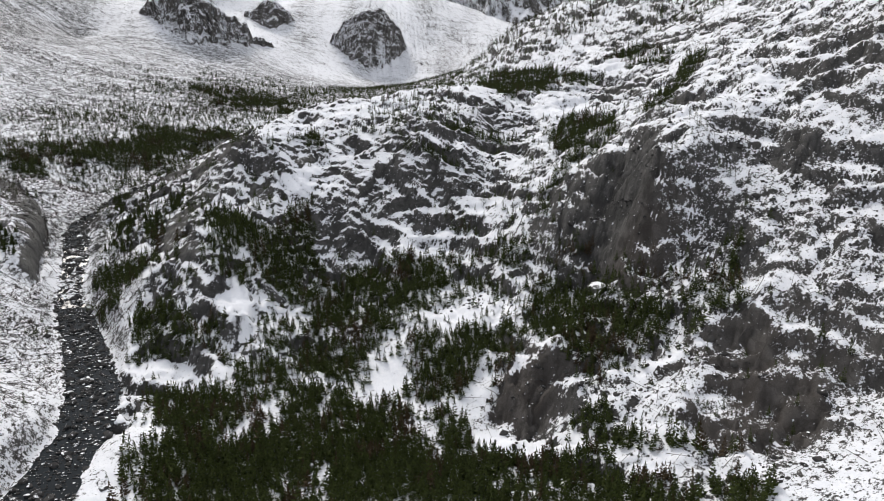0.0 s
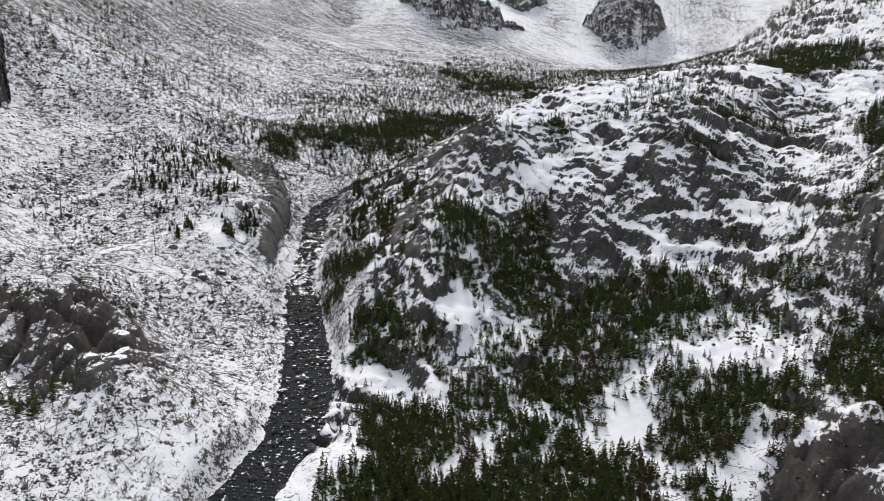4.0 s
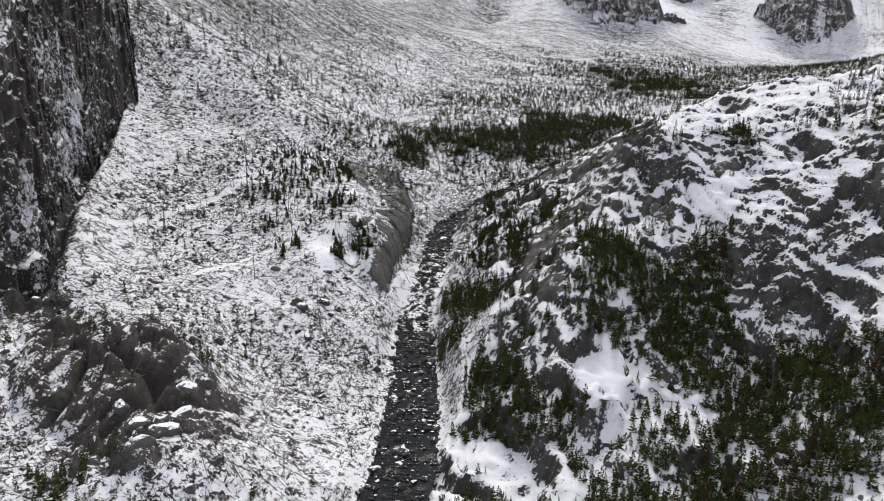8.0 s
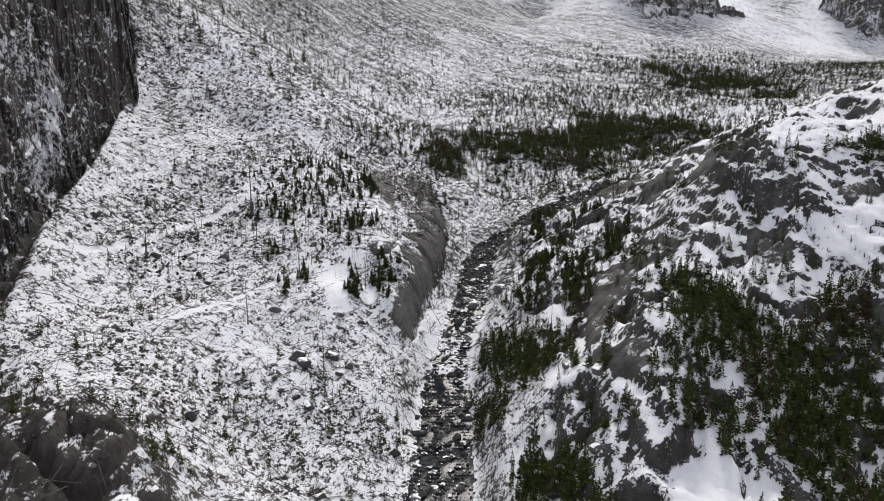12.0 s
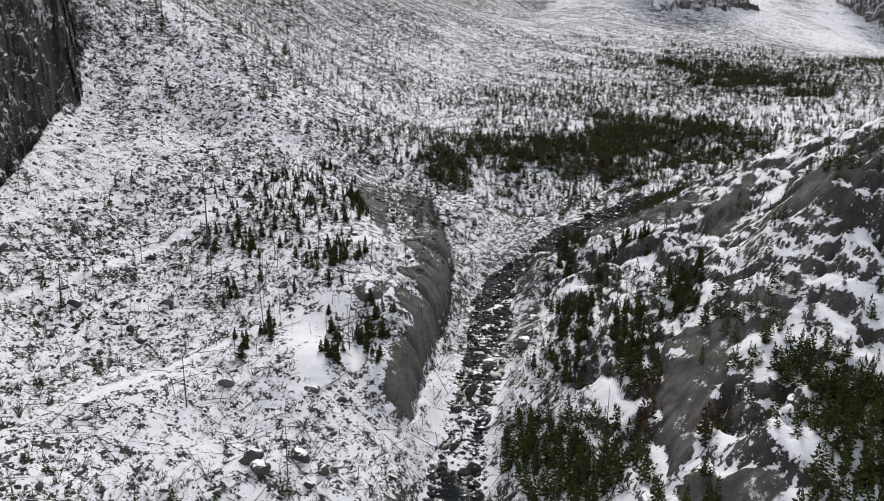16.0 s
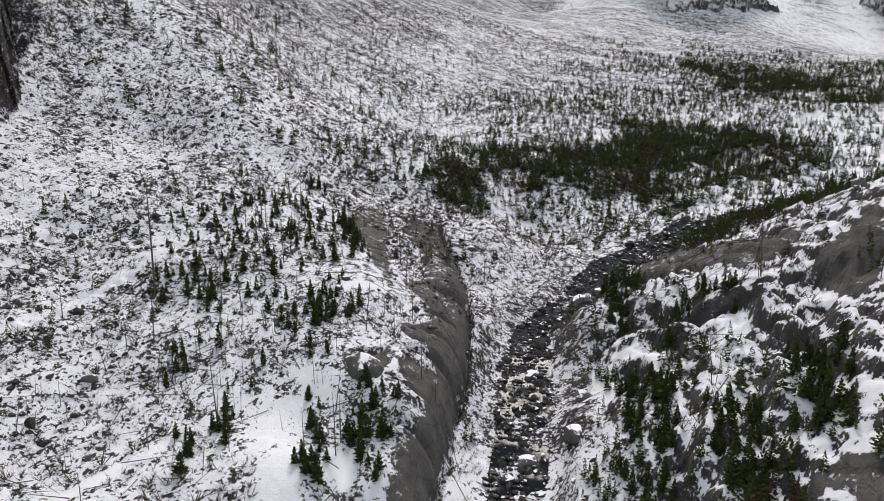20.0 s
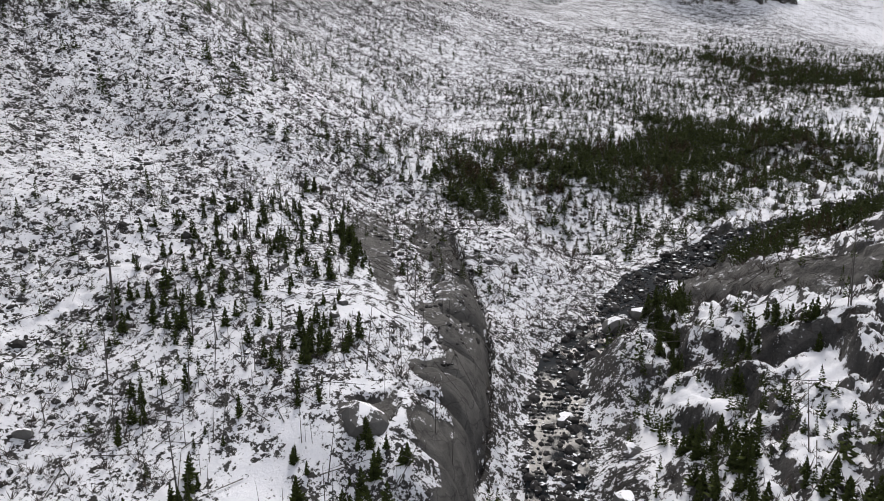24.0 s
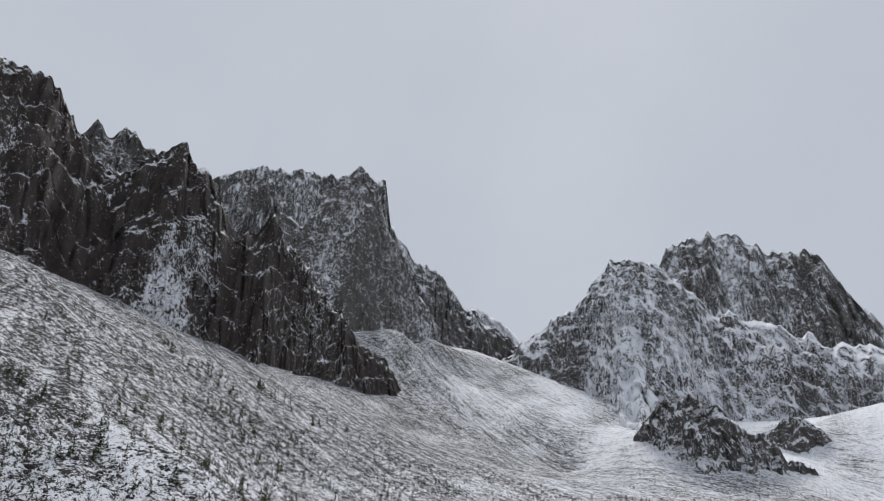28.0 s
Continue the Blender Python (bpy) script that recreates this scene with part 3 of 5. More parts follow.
def patches(x, y, rows, edge=0.45):
    """1 inside the oval patches, 0 outside, with a soft edge."""
    best = np.zeros(np.shape(x))
    for cx, cy, rx, ry in rows:
        near = (np.abs(x - cx) < rx * 2) & (np.abs(y - cy) < ry * 2)
        r = np.hypot((x[near] - cx) / rx, (y[near] - cy) / ry)
        best[near] = np.maximum(best[near], 1 - smooth(1 - edge, 1 + edge, r))
    return best


def outlined(x, y, rows, edge=1.2, wobble=2.5):
    """1 inside the outlines, 0 outside, with an uneven soft edge."""
    best = np.zeros(np.shape(x))
    for row in rows:
        px, py = zip(*row)
        near = (x > min(px) - 6) & (x < max(px) + 6) & (y > min(py) - 6) & (y < max(py) + 6)
        if not near.any():
            continue
        ax, ay = x[near], y[near]
        ax, ay = ax + wobble * fbm(ax / 6, ay / 6, 3, 901), ay + wobble * fbm(ax / 6, ay / 6, 3, 902)
        within = np.zeros(ax.shape, bool)
        for (bx, by), (cx_, cy_) in zip(row, row[1:] + row[:1]):
            if by != cy_:
                within ^= ((by > ay) != (cy_ > ay)) & (ax < (cx_ - bx) * (ay - by) / (cy_ - by) + bx)
        d, _ = near_line(ax, ay, [(*p, 0) for p in row + row[:1]])
        best[near] = np.maximum(best[near], smooth(-edge, edge, np.where(within, d, -d)))
    return best


CRAGS = [(-47, 298, 8, 14), (-42, 286, 6, 8), (84, 208, 10, 12), (112, 232, 8, 12), (124, 178, 7, 9), (-112, 160, 13, 22), (-135, 166, 19, 17), (-150, 172, 12, 10), (-168, 178, 10, 8), (72, 192, 5, 6), (42, 162, 10, 4), (41, 154, 6, 4), (90, 124, 12, 10), (88, 140, 6, 9)]


def stream_half_width(y):
    return np.interp(y, [100, 160, 200, 240, 256, 300, 340, 380, 430, 480], [6, 5.2, 4.6, 4.0, 2.8, 2.8, 3.6, 4.0, 3.6, 2.5])


SPINE_TOP = [(252, -124, 24), (263, -130, 30), (276, -136, 37.5), (286, -139, 39), (300, -142, 40), (314, -147, 42), (330, -153, 42.5), (350, -168, 47), (368, -187, 52)]
SPINE_FOOT = [(252, -117, 14), (264, -120, 17), (280, -123, 22), (296, -128, 24), (308, -132, 27), (326, -141, 31.5), (344, -152, 38), (368, -174, 46)]


def spine_face(x, y, z):
    """A bare whaleback: a rounded crest whose eastern side falls ever more steeply to the creek, with upright cracks."""
    tn, te, tz = (np.array(SPINE_TOP).T[k] for k in range(3))
    fn, fe, fz = (np.array(SPINE_FOOT).T[k] for k in range(3))
    yy = y + 1.6 * fbm(x / 7, y / 7, 2, 911)
    xt, zt, xf, zf = np.interp(yy, tn, te), np.interp(yy, tn, tz), np.interp(yy, fn, fe), np.interp(yy, fn, fz)
    xf = xf + 1.8 * fbm(yy / 7, 0 * yy, 3, 912)
    u = (x - xt) / (xf - xt)
    face = zf + (zt - zf) * np.sqrt(np.clip(1 - np.clip(u, 0, 1) ** 2.4, 0, 1))
    for at, deep, wide in ((271, 1.5, 0.7), (279, 0.9, 0.5), (290, 2.2, 0.8), (297, 0.8, 0.4), (305, 1.6, 0.7), (318, 2.6, 1.2), (332, 1.5, 0.8)):
        face = face - deep * np.exp(-((yy - at - 5 * (u - 0.5) + 0.7 * fbm(x / 3, y / 3, 2, 913)) / wide) ** 2) * smooth(0.1, 0.5, u)
    own, edge = blocks(u * 1.6 + 0.2 * yy / 9, yy / 11, 916)
    face = face + 1.1 * fbm(x / 6, y / 8, 3, 914) + 1.6 * (own - 0.5) * smooth(0, 0.2, edge) * smooth(0, 0.25, u)
    keep = smooth(-0.35, 0.0, u) * (1 - smooth(0.98, 1.05, u)) * smooth(250, 262, y) * (1 - smooth(350, 366, y))
    start = np.interp(y, [288, 312], [0.42, -0.2])
    bare = smooth(0.0, 0.1, u - start + 0.45 * fbm(x / 6, y / 6, 3, 915)) * (1 - smooth(0.94, 1.0, u + 0.1 * fbm(x / 3, y / 3, 2, 917))) * smooth(252, 260, y) * (1 - smooth(352, 364, y))
    return z * (1 - keep) + face * keep, bare


def fall_line(x, y):
    """The same value all along each line of fall: a fan below the nearer wall, parallel runs beyond it."""
    fan = 432 + 120 * np.arctan2(y - 432, np.maximum(x + 450, 6))
    straight = y - 0.10 * (x + 350) + 0.35 * (x + 150) * smooth(800, 900, y)
    w = 1 - smooth(470, 600, y)
    return w * fan + (1 - w) * straight


def fall_streak(x, y, seed):
    """Long debris streaks that run down the talus to the valley floor."""
    q = fall_line(x, y) + 5 * fbm(x / 45, y / 45, 2, seed + 7)
    return 0.6 * fbm(q / 15, x / 90, 3, seed) + 0.5 * fbm(q / 5, x / 40, 2, seed + 5)


def shape_ground(x, y):
    """Height, bare rock, talus and distance to the stream."""
    z = base_height(x, y)
    wx, wy = x + 5 * fbm(x / 16, y / 16, 3, 11), y + 5 * fbm(x / 16, y / 16, 3, 12)
    d_stream, z_stream = near_line(wx * 0.5 + x * 0.5, wy * 0.5 + y * 0.5, STREAM)
    bare = np.maximum(0.7 * patches(wx, wy, BARE_EAST + BARE_WEST + BARE_RIDGE), outlined(x, y, BARE_DOME))
    clean = outlined(x, y, SNOW_EAST + SNOW_SADDLE + SNOW_DOME + SNOW_GORGE)
    talus = smooth(0, 30, -(x + 172 - np.clip((y - 330) * 0.10, 0, 200))) * smooth(205, 260, y)
    talus = np.maximum(talus, smooth(560, 640, y))
    d_foot, _ = near_line(x, y, CLIFF_FOOT)
    beyond = (x + 178) * 0.77 - (y - 192) * -0.64 < 0
    cliff = np.where(beyond, smooth(0, 8, d_foot), 0) * smooth(150, 185, y) * (1 - smooth(330, 352, y)) * (x < -172) * (1 - smooth(60, 110, d_foot))
    dome = (1 - talus) * smooth(-76, -66, x - np.clip((y - 230) * -0.45, -45, 0)) * smooth(205, 232, y + 0.5 * np.abs(x - 60))
    z, spine = spine_face(x, y, z)
    slab = np.maximum(outlined(x, y, SLAB_GORGE[1:] + SLAB_DOME, 0.6, 1.8), spine)
    bare = np.maximum(bare, slab)
    front = smooth(20, 45, x) * smooth(105, 125, y)
    rocky = np.clip(np.maximum.reduce([bare * (1 - 0.85 * slab), 0.75 * dome, cliff, 0.7 * front]), 0, 1)
    # a rounded dome over the eastern gully, broad swells and knobs
    z = z + 6 * np.clip(1 - ((x - 94) / 38) ** 2 - ((y - 212) / 30) ** 2, 0, 1) ** 1.2
    z = z + rocky * (2.4 * fbm(x / 26, y / 26, 3, 21) + 1.1 * fbm(x / 9, y / 9, 3, 22, ridged=True)) + (1 - rocky) * 0.9 * fbm(x / 18, y / 18, 3, 23)
    # broken ledges: treads that hold snow and bare risers
    for step, wild, size, amount, seed in ((6.5, 8.0, 19, 0.85, 31), (2.6, 4.2, 7.5, 0.40, 35)):
        q = (z * 0.75 + wild * fbm(wx / size, wy / size, 4, seed) + 0.12 * x) / step
        f = q - np.floor(q)
        here = smooth(-0.15, 0.2, fbm(x / 13, y / 13, 2, seed + 2))
        z = z + amount * np.minimum(1, 1.2 * rocky) * here * step * (smooth(0.66, 1.0, f) - f)
    joint = 0 * x
    crag = patches(wx, wy, CRAGS, 0.5)
    rocky = np.maximum(rocky, crag)
    z = z + 1.5 * crag * (x < -100) * smooth(0.1, 0.9, crag)
    for size, amount, seed in ((13.0, 2.6, 85), (6.5, 2.0, 81), (2.4, 0.8, 83)):
        own, edge = blocks(wx / size + 0.25 * wy / size, wy / size * 0.8, seed)
        z = z + amount * (1 + crag) * rocky * (1 - 0.75 * slab) * ((own - 0.5) * smooth(0, 0.25, edge) - 0.35 * (1 - smooth(0, 0.18, edge)))
        joint = np.maximum(joint, (1 - smooth(0.02, 0.12, edge)) * rocky)
    # upright ribs on the cliff
    rib = fbm((x + y) / 7, (x - y) / 30, 4, 41, ridged=True)
    z = z + cliff * (4.0 * rib + 4 * fbm(x / 12, y / 12, 3, 43) - 16)
    z = z + (0.25 + 0.35 * talus) * fbm(x / 2.6, y / 2.6, 2, 51, ridged=True) * (1 - 0.7 * clean)
    z = z + 0.9 * talus * fall_streak(x, y, 71) * (1 - smooth(430, 500, y)) * smooth(-360, -310, x)
    half = stream_half_width(y)
    z = np.minimum(z, np.maximum(z, z_stream) * smooth(0, 1, (d_stream - half) / 7) + (z_stream - 0.5 + 0.3 * fbm(x / 3, y / 3, 2, 61)) * (1 - smooth(0, 1, (d_stream - half) / 7)))
    return z, bare, clean, talus, cliff, rocky, d_stream, slab, crag, joint


def set_values(mesh, **values):
    for key, value in values.items():
        mesh.attributes.new(key, "FLOAT", "POINT").data.foreach_set("value", np.asarray(value, np.float32).ravel())


def sheet(name, x, y, z, mat):
    """One sheet of four-sided faces over a grid of places."""
    ny, nx = x.shape
    mesh = bpy.data.meshes.new(name)
    idx = np.arange(nx * ny, dtype=np.int32).reshape(ny, nx)
    quads = np.stack([idx[:-1, :-1], idx[:-1, 1:], idx[1:, 1:], idx[1:, :-1]], -1).reshape(-1, 4)
    mesh.vertices.add(nx * ny)
    mesh.vertices.foreach_set("co", np.stack([x, y, z], -1).astype(np.float32).ravel())
    mesh.loops.add(quads.size)
    mesh.loops.foreach_set("vertex_index", quads.ravel())
    mesh.polygons.add(len(quads))
    mesh.polygons.foreach_set("loop_start", np.arange(0, quads.size, 4, dtype=np.int32))
    mesh.polygons.foreach_set("use_smooth", np.ones(len(quads), bool))
    mesh.update(calc_edges=True)
    mesh.materials.append(mat)
    return mesh


AX = graded(-300, 190, 0.8, -4200, 4200, 0.03)
AX = np.r_[AX[AX < -172], np.arange(-172, -60, 0.45), AX[AX > -60]]
AY = graded(100, 430, 0.8, -900, 4600, 0.022)
AY = np.r_[AY[AY < 248], np.arange(248, 352, 0.5), AY[AY > 352]]
GX, GY = np.meshgrid(AX, AY)
GZ, BARE, CLEAN, TALUS_MASK, CLIFF, ROCKY, D_STREAM, SLAB, CRAG, JOINT = shape_ground(GX, GY)
SLOPE_Y, SLOPE_X = np.gradient(GZ, AY, AX)
UPNESS = 1 / np.sqrt(1 + SLOPE_X**2 + SLOPE_Y**2)


def ground_at(x, y, field=None):
    """The ground's height, or another field's value, at places."""
    field = GZ if field is None else field
    i = np.clip(np.searchsorted(AX, x) - 1, 0, len(AX) - 2)
    j = np.clip(np.searchsorted(AY, y) - 1, 0, len(AY) - 2)
    u, v = (x - AX[i]) / (AX[i + 1] - AX[i]), (y - AY[j]) / (AY[j + 1] - AY[j])
    return (field[j, i] * (1 - u) + field[j, i + 1] * u) * (1 - v) + (field[j + 1, i] * (1 - u) + field[j + 1, i + 1] * u) * v


STREAK = fall_streak(GX, GY, 71)
steep = 1 - smooth(0.56, 0.80, UPNESS + 0.10 * fbm(GX / 5, GY / 5, 3, 72))
BRUSH = (1 - TALUS_MASK) * smooth(-78, -92, GX + 0.0 * GY) * (1 - ROCKY)
EAST = smooth(45, 80, GX) * (1 - smooth(420, 520, GY))
COVER = 0.89 - 1.0 * steep * np.maximum(ROCKY, 0.4) * (1 - 0.26 * EAST) - 0.10 * BARE * (0.4 + 0.6 * steep) - 0.62 * SLAB * (0.72 + 0.28 * steep) - 0.58 * CLIFF - 0.04 * EAST + 0.10 * ROCKY - 0.42 * CRAG - 0.14 * smooth(20, 45, GX) * (1 - smooth(190, 225, GY))
COVER = COVER - 0.15 * BRUSH + 0.14 * fbm(GX / 30, GY / 30, 3, 73)
COVER = COVER * (1 - TALUS_MASK) + TALUS_MASK * (0.74 - 0.16 * smooth(-262, -330, GX) * (1 - smooth(480, 640, GY)) - 0.22 * smooth(-290, -370, GX) - 0.12 * smooth(520, 640, GY) - 0.10 * smooth(-190, -120, GX) * smooth(430, 480, GY) * (1 - smooth(850, 950, GY))
                                                 + (0.32 + 0.5 * fbm(GX / 40, GY / 130, 4, 75)) * smooth(900, 1000, GY) + 0.30 * STREAK * (1 - smooth(430, 500, GY)) * smooth(-360, -310, GX) - 0.25 * steep + 0.1 * fbm(GX / 40, GY / 40, 3, 74))
# old trails under clean snow
TRAILS = np.minimum(near_line(GX, GY, [(-199, 215, 0), (-197, 235, 0), (-197, 262, 0), (-196, 294, 0)])[0], near_line(GX, GY, [(-162, 222, 0), (-159, 240, 0), (-156, 254, 0), (-152, 265, 0)])[0])
CLEAN = np.maximum(CLEAN, 1 - smooth(0.7, 1.7, TRAILS + 0.5 * fbm(GX / 4, GY / 4, 2, 77)))
COVER = COVER + 0.32 * CLEAN
COVER = COVER + 0.30 * (1 - smooth(0, 9, np.abs(D_STREAM - 9))) * (GY > 250) * (GY < 290) - 0.22 * (1 - smooth(8, 15, D_STREAM)) * smooth(285, 300, GY)
FLECK = np.clip(0.78 - 0.38 * ROCKY * (1 - TALUS_MASK) + 0.24 * TALUS_MASK + 0.2 * BRUSH + 0.08 * BARE - 0.34 * CLEAN - 0.62 * SLAB, 0.13, 1.05)
WARM = 0.22 * patches(GX, GY, [(42, 160, 14, 9), (85, 130, 22, 18), (-130, 168, 34, 22), (-118, 190, 24, 16), (78, 182, 14, 10)], 0.7)
me = sheet("ground", GX, GY, GZ, m_ground)
set_values(me, cover=COVER - 0.18 * JOINT, fleck=FLECK, ledge=-0.2 + 0.15 * ROCKY * (1 - SLAB) * (1 - TALUS_MASK), warm=WARM, joint=JOINT, slab=SLAB, talus=TALUS_MASK, fall=fall_line(GX, GY))
ground = tagged(new("ground", me), "snow-covered valley ground with grey granite outcrops and talus", "ground", kind="structure")

# ---- stream ----
line = np.array(STREAM, float)
along = np.r_[0, np.cumsum(np.hypot(*np.diff(line[:, :2], axis=0).T))]
s = np.arange(0, along[-1], 1.2)
cx, cy, cz = (np.interp(s, along, np.convolve(np.r_[line[0, k], line[:, k], line[-1, k]], [0.1, 0.8, 0.1], "valid")) for k in range(3))
tx, ty = np.gradient(cx), np.gradient(cy)
tl = np.hypot(tx, ty)
across = np.linspace(-1, 1, 17)[None, :] * (stream_half_width(cy) + 2.0)[:, None]
sx, sy = cx[:, None] + across * (ty / tl)[:, None], cy[:, None] - across * (tx / tl)[:, None]
fall = np.gradient(cz, s)
sz = cz[:, None] - 0.25 + 0.10 * fbm(sx / 1.5, sy / 1.5, 3, 81) + (np.clip(fall, 0, 0.4) * 1.5)[:, None] * fbm(sx / 3, sy / 3, 3, 82)
me = sheet("stream_water", sx, sy, sz, m_water)
set_values(me, cover=np.clip(fall * 0.5 - 0.06, -0.06, 0.14)[:, None] + 0 * sx)
water = tagged(new("water", me), "dark shallow mountain stream with rapids and ice", "stream", kind="structure")

# ---- mountains ----
def loft(name, crest, front, drop, back, label, mat=None, lip=0.35, jag=14.0, rib=18.0, seed=0, snowy=0.0, rows=110, cols=260, sharp=0.55, grain=1.0, apron=0.0, warm=0.1, behind=1.0, dip=0.0, ledges=0.55, sound=0.0, chunk=1.0):
    """A mountain wall: a crest line, a front that falls towards the valley and a plain back. lip: share of the width that is cliff."""
    line = np.array(crest, float)
    along = np.r_[0, np.cumsum(np.hypot(*np.diff(line[:, :2], axis=0).T))]
    u = np.linspace(0, along[-1], cols)
    cx, cy, cz = (np.interp(u, along, line[:, k]) for k in range(3))
    cz = cz + jag * fbm(u / (45 * grain), 0 * u + seed, 4, seed, ridged=True) - jag * 0.5
    ox, oy = -101 - cx, 223 - cy
    ol = np.hypot(ox, oy)
    ox, oy = ox / ol, oy / ol
    v = np.r_[np.linspace(-1, 0, rows // 4, endpoint=False), np.linspace(0, 1, rows)][:, None]
    down = np.where(v > 0, sharp * smooth(0, lip * 1.15, v) + (1 - sharp) * np.clip(v, 0, 1) ** 1.1, 0)
    out = np.where(v > 0, v * front, v * back)
    z = cz[None, :] - np.where(v > 0, down * drop, np.abs(v) ** 0.8 * drop * behind)
    U, V = np.broadcast_to(u[None, :], z.shape), np.broadcast_to(v, z.shape)
    ribs = 0.7 * fbm(U / (46 * grain) + 0.9 * V, V * drop / (52 * grain), 5, seed + 5, ridged=True) + 0.7 * fbm(U / (16 * grain), V * drop / (26 * grain), 4, seed + 9)
    push = rib * ribs * smooth(0, 0.06, np.abs(V))
    for size, deep, sd in ((30, 0.9, 3), (11, 0.55, 4)):
        own, edge = blocks(U / (size * grain) + 0.3 * V, V * drop / (size * 1.7 * grain), seed + sd)
        push = push + chunk * deep * rib * ((own - 0.5) * smooth(0, 0.2, edge) - 0.25 * (1 - smooth(0, 0.15, edge))) * smooth(0, 0.04, np.abs(V))
    z = z + 0.45 * rib * fbm(U / (22 * grain), V * drop / (26 * grain), 4, seed + 13) * smooth(0, 0.1, np.abs(V))
    q = (z + dip * U) / (34 * grain) + 1.6 * fbm(U / (60 * grain), V * drop / (90 * grain), 3, seed + 17)
    f = q - np.floor(q)
    z = z + ledges * 34 * grain * (smooth(0.5, 0.95, f) - f) * smooth(0.02, 0.15, np.abs(V))
    x, y = cx[None, :] + ox * (out + push), cy[None, :] + oy * (out + push)
    gu = np.stack([np.gradient(a, axis=1) for a in (x, y, z)], -1)
    gv = np.stack([np.gradient(a, axis=0) for a in (x, y, z)], -1)
    n = np.cross(gu, gv)
    up = np.abs(n[..., 2]) / np.maximum(np.linalg.norm(n, axis=-1), 1e-9)
    gully = smooth(0.12, 0.4, fbm(U / (70 * grain) + 0.5 * V, V * 2.2, 3, seed + 27)) * smooth(0.05, 0.5, V)
    cover = 0.10 + 0.4 * gully + 0.4 * fbm(U / (150 * grain), V * 3.5, 3, seed + 29) + snowy + apron * np.clip(V, 0, 1) + 0.22 * fbm(U / 60, V * 5, 4, seed + 23) + 0.75 * smooth(0.30, 0.72, up + 0.14 * fbm(U / 20, V * 8, 3, seed + 21))
    me = sheet(name, x, y, z, mat or m_hazed_mountain)
    set_values(me, cover=cover, fleck=0 * x + 0.7, ledge=0 * x, warm=0 * x + warm, slab=0 * x + sound)
    return tagged(new(name, me), label, "mountain")


WALL = [(-575, 300, 430), (-546, 401, 415), (-547, 424, 404), (-543, 455, 390), (-545, 492, 382), (-539, 520, 362), (-541, 544, 366), (-541, 560, 384),
        (-539, 586, 409), (-536, 599, 388), (-531, 626, 388), (-526, 646, 355), (-525, 688, 384), (-525, 728, 359), (-530, 775, 335), (-529, 826, 322), (-519, 893, 285), (-505, 950, 240), (-490, 1000, 200)]
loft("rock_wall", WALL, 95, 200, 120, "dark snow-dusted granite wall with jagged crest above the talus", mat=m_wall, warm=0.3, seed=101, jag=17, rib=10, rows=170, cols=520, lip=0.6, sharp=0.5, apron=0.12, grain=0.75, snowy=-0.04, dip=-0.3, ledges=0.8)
SPIRES = [(-820, 560, 520), (-810, 592, 560), (-800, 610, 552), (-796, 638, 565), (-794, 651, 537), (-790, 684, 565), (-787, 706, 583), (-777, 737, 568), (-777, 790, 480)]
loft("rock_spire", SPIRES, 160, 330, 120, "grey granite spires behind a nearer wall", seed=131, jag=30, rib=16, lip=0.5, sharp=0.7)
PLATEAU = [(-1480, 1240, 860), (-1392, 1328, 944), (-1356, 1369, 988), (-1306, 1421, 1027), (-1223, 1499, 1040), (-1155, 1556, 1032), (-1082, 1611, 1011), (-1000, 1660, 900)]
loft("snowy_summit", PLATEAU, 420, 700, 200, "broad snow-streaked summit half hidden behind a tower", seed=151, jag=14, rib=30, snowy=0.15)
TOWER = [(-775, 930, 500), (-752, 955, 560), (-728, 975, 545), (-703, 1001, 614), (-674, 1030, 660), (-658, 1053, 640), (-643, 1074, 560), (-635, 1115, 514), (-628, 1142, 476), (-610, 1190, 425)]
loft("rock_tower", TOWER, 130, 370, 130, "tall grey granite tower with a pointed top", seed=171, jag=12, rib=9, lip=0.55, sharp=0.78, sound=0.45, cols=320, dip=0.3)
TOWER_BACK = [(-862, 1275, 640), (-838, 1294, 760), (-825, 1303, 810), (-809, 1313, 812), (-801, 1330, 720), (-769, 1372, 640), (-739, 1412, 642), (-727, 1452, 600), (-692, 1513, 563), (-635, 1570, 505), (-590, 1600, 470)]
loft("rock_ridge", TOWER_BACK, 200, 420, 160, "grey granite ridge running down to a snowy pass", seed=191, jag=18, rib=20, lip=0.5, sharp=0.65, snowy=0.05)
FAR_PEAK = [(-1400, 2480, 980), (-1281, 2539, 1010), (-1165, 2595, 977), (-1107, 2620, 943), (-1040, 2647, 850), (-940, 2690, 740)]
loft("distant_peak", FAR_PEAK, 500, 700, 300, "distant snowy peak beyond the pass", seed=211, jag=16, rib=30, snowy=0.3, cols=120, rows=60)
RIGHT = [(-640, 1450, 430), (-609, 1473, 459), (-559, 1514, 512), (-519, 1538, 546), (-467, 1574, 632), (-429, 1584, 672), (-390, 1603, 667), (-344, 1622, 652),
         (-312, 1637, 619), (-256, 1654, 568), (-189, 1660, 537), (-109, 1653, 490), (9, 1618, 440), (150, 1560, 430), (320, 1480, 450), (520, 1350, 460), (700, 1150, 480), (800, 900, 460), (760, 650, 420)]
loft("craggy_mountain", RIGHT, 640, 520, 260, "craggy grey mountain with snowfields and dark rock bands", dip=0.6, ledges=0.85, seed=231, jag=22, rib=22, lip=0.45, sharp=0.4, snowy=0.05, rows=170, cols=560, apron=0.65)
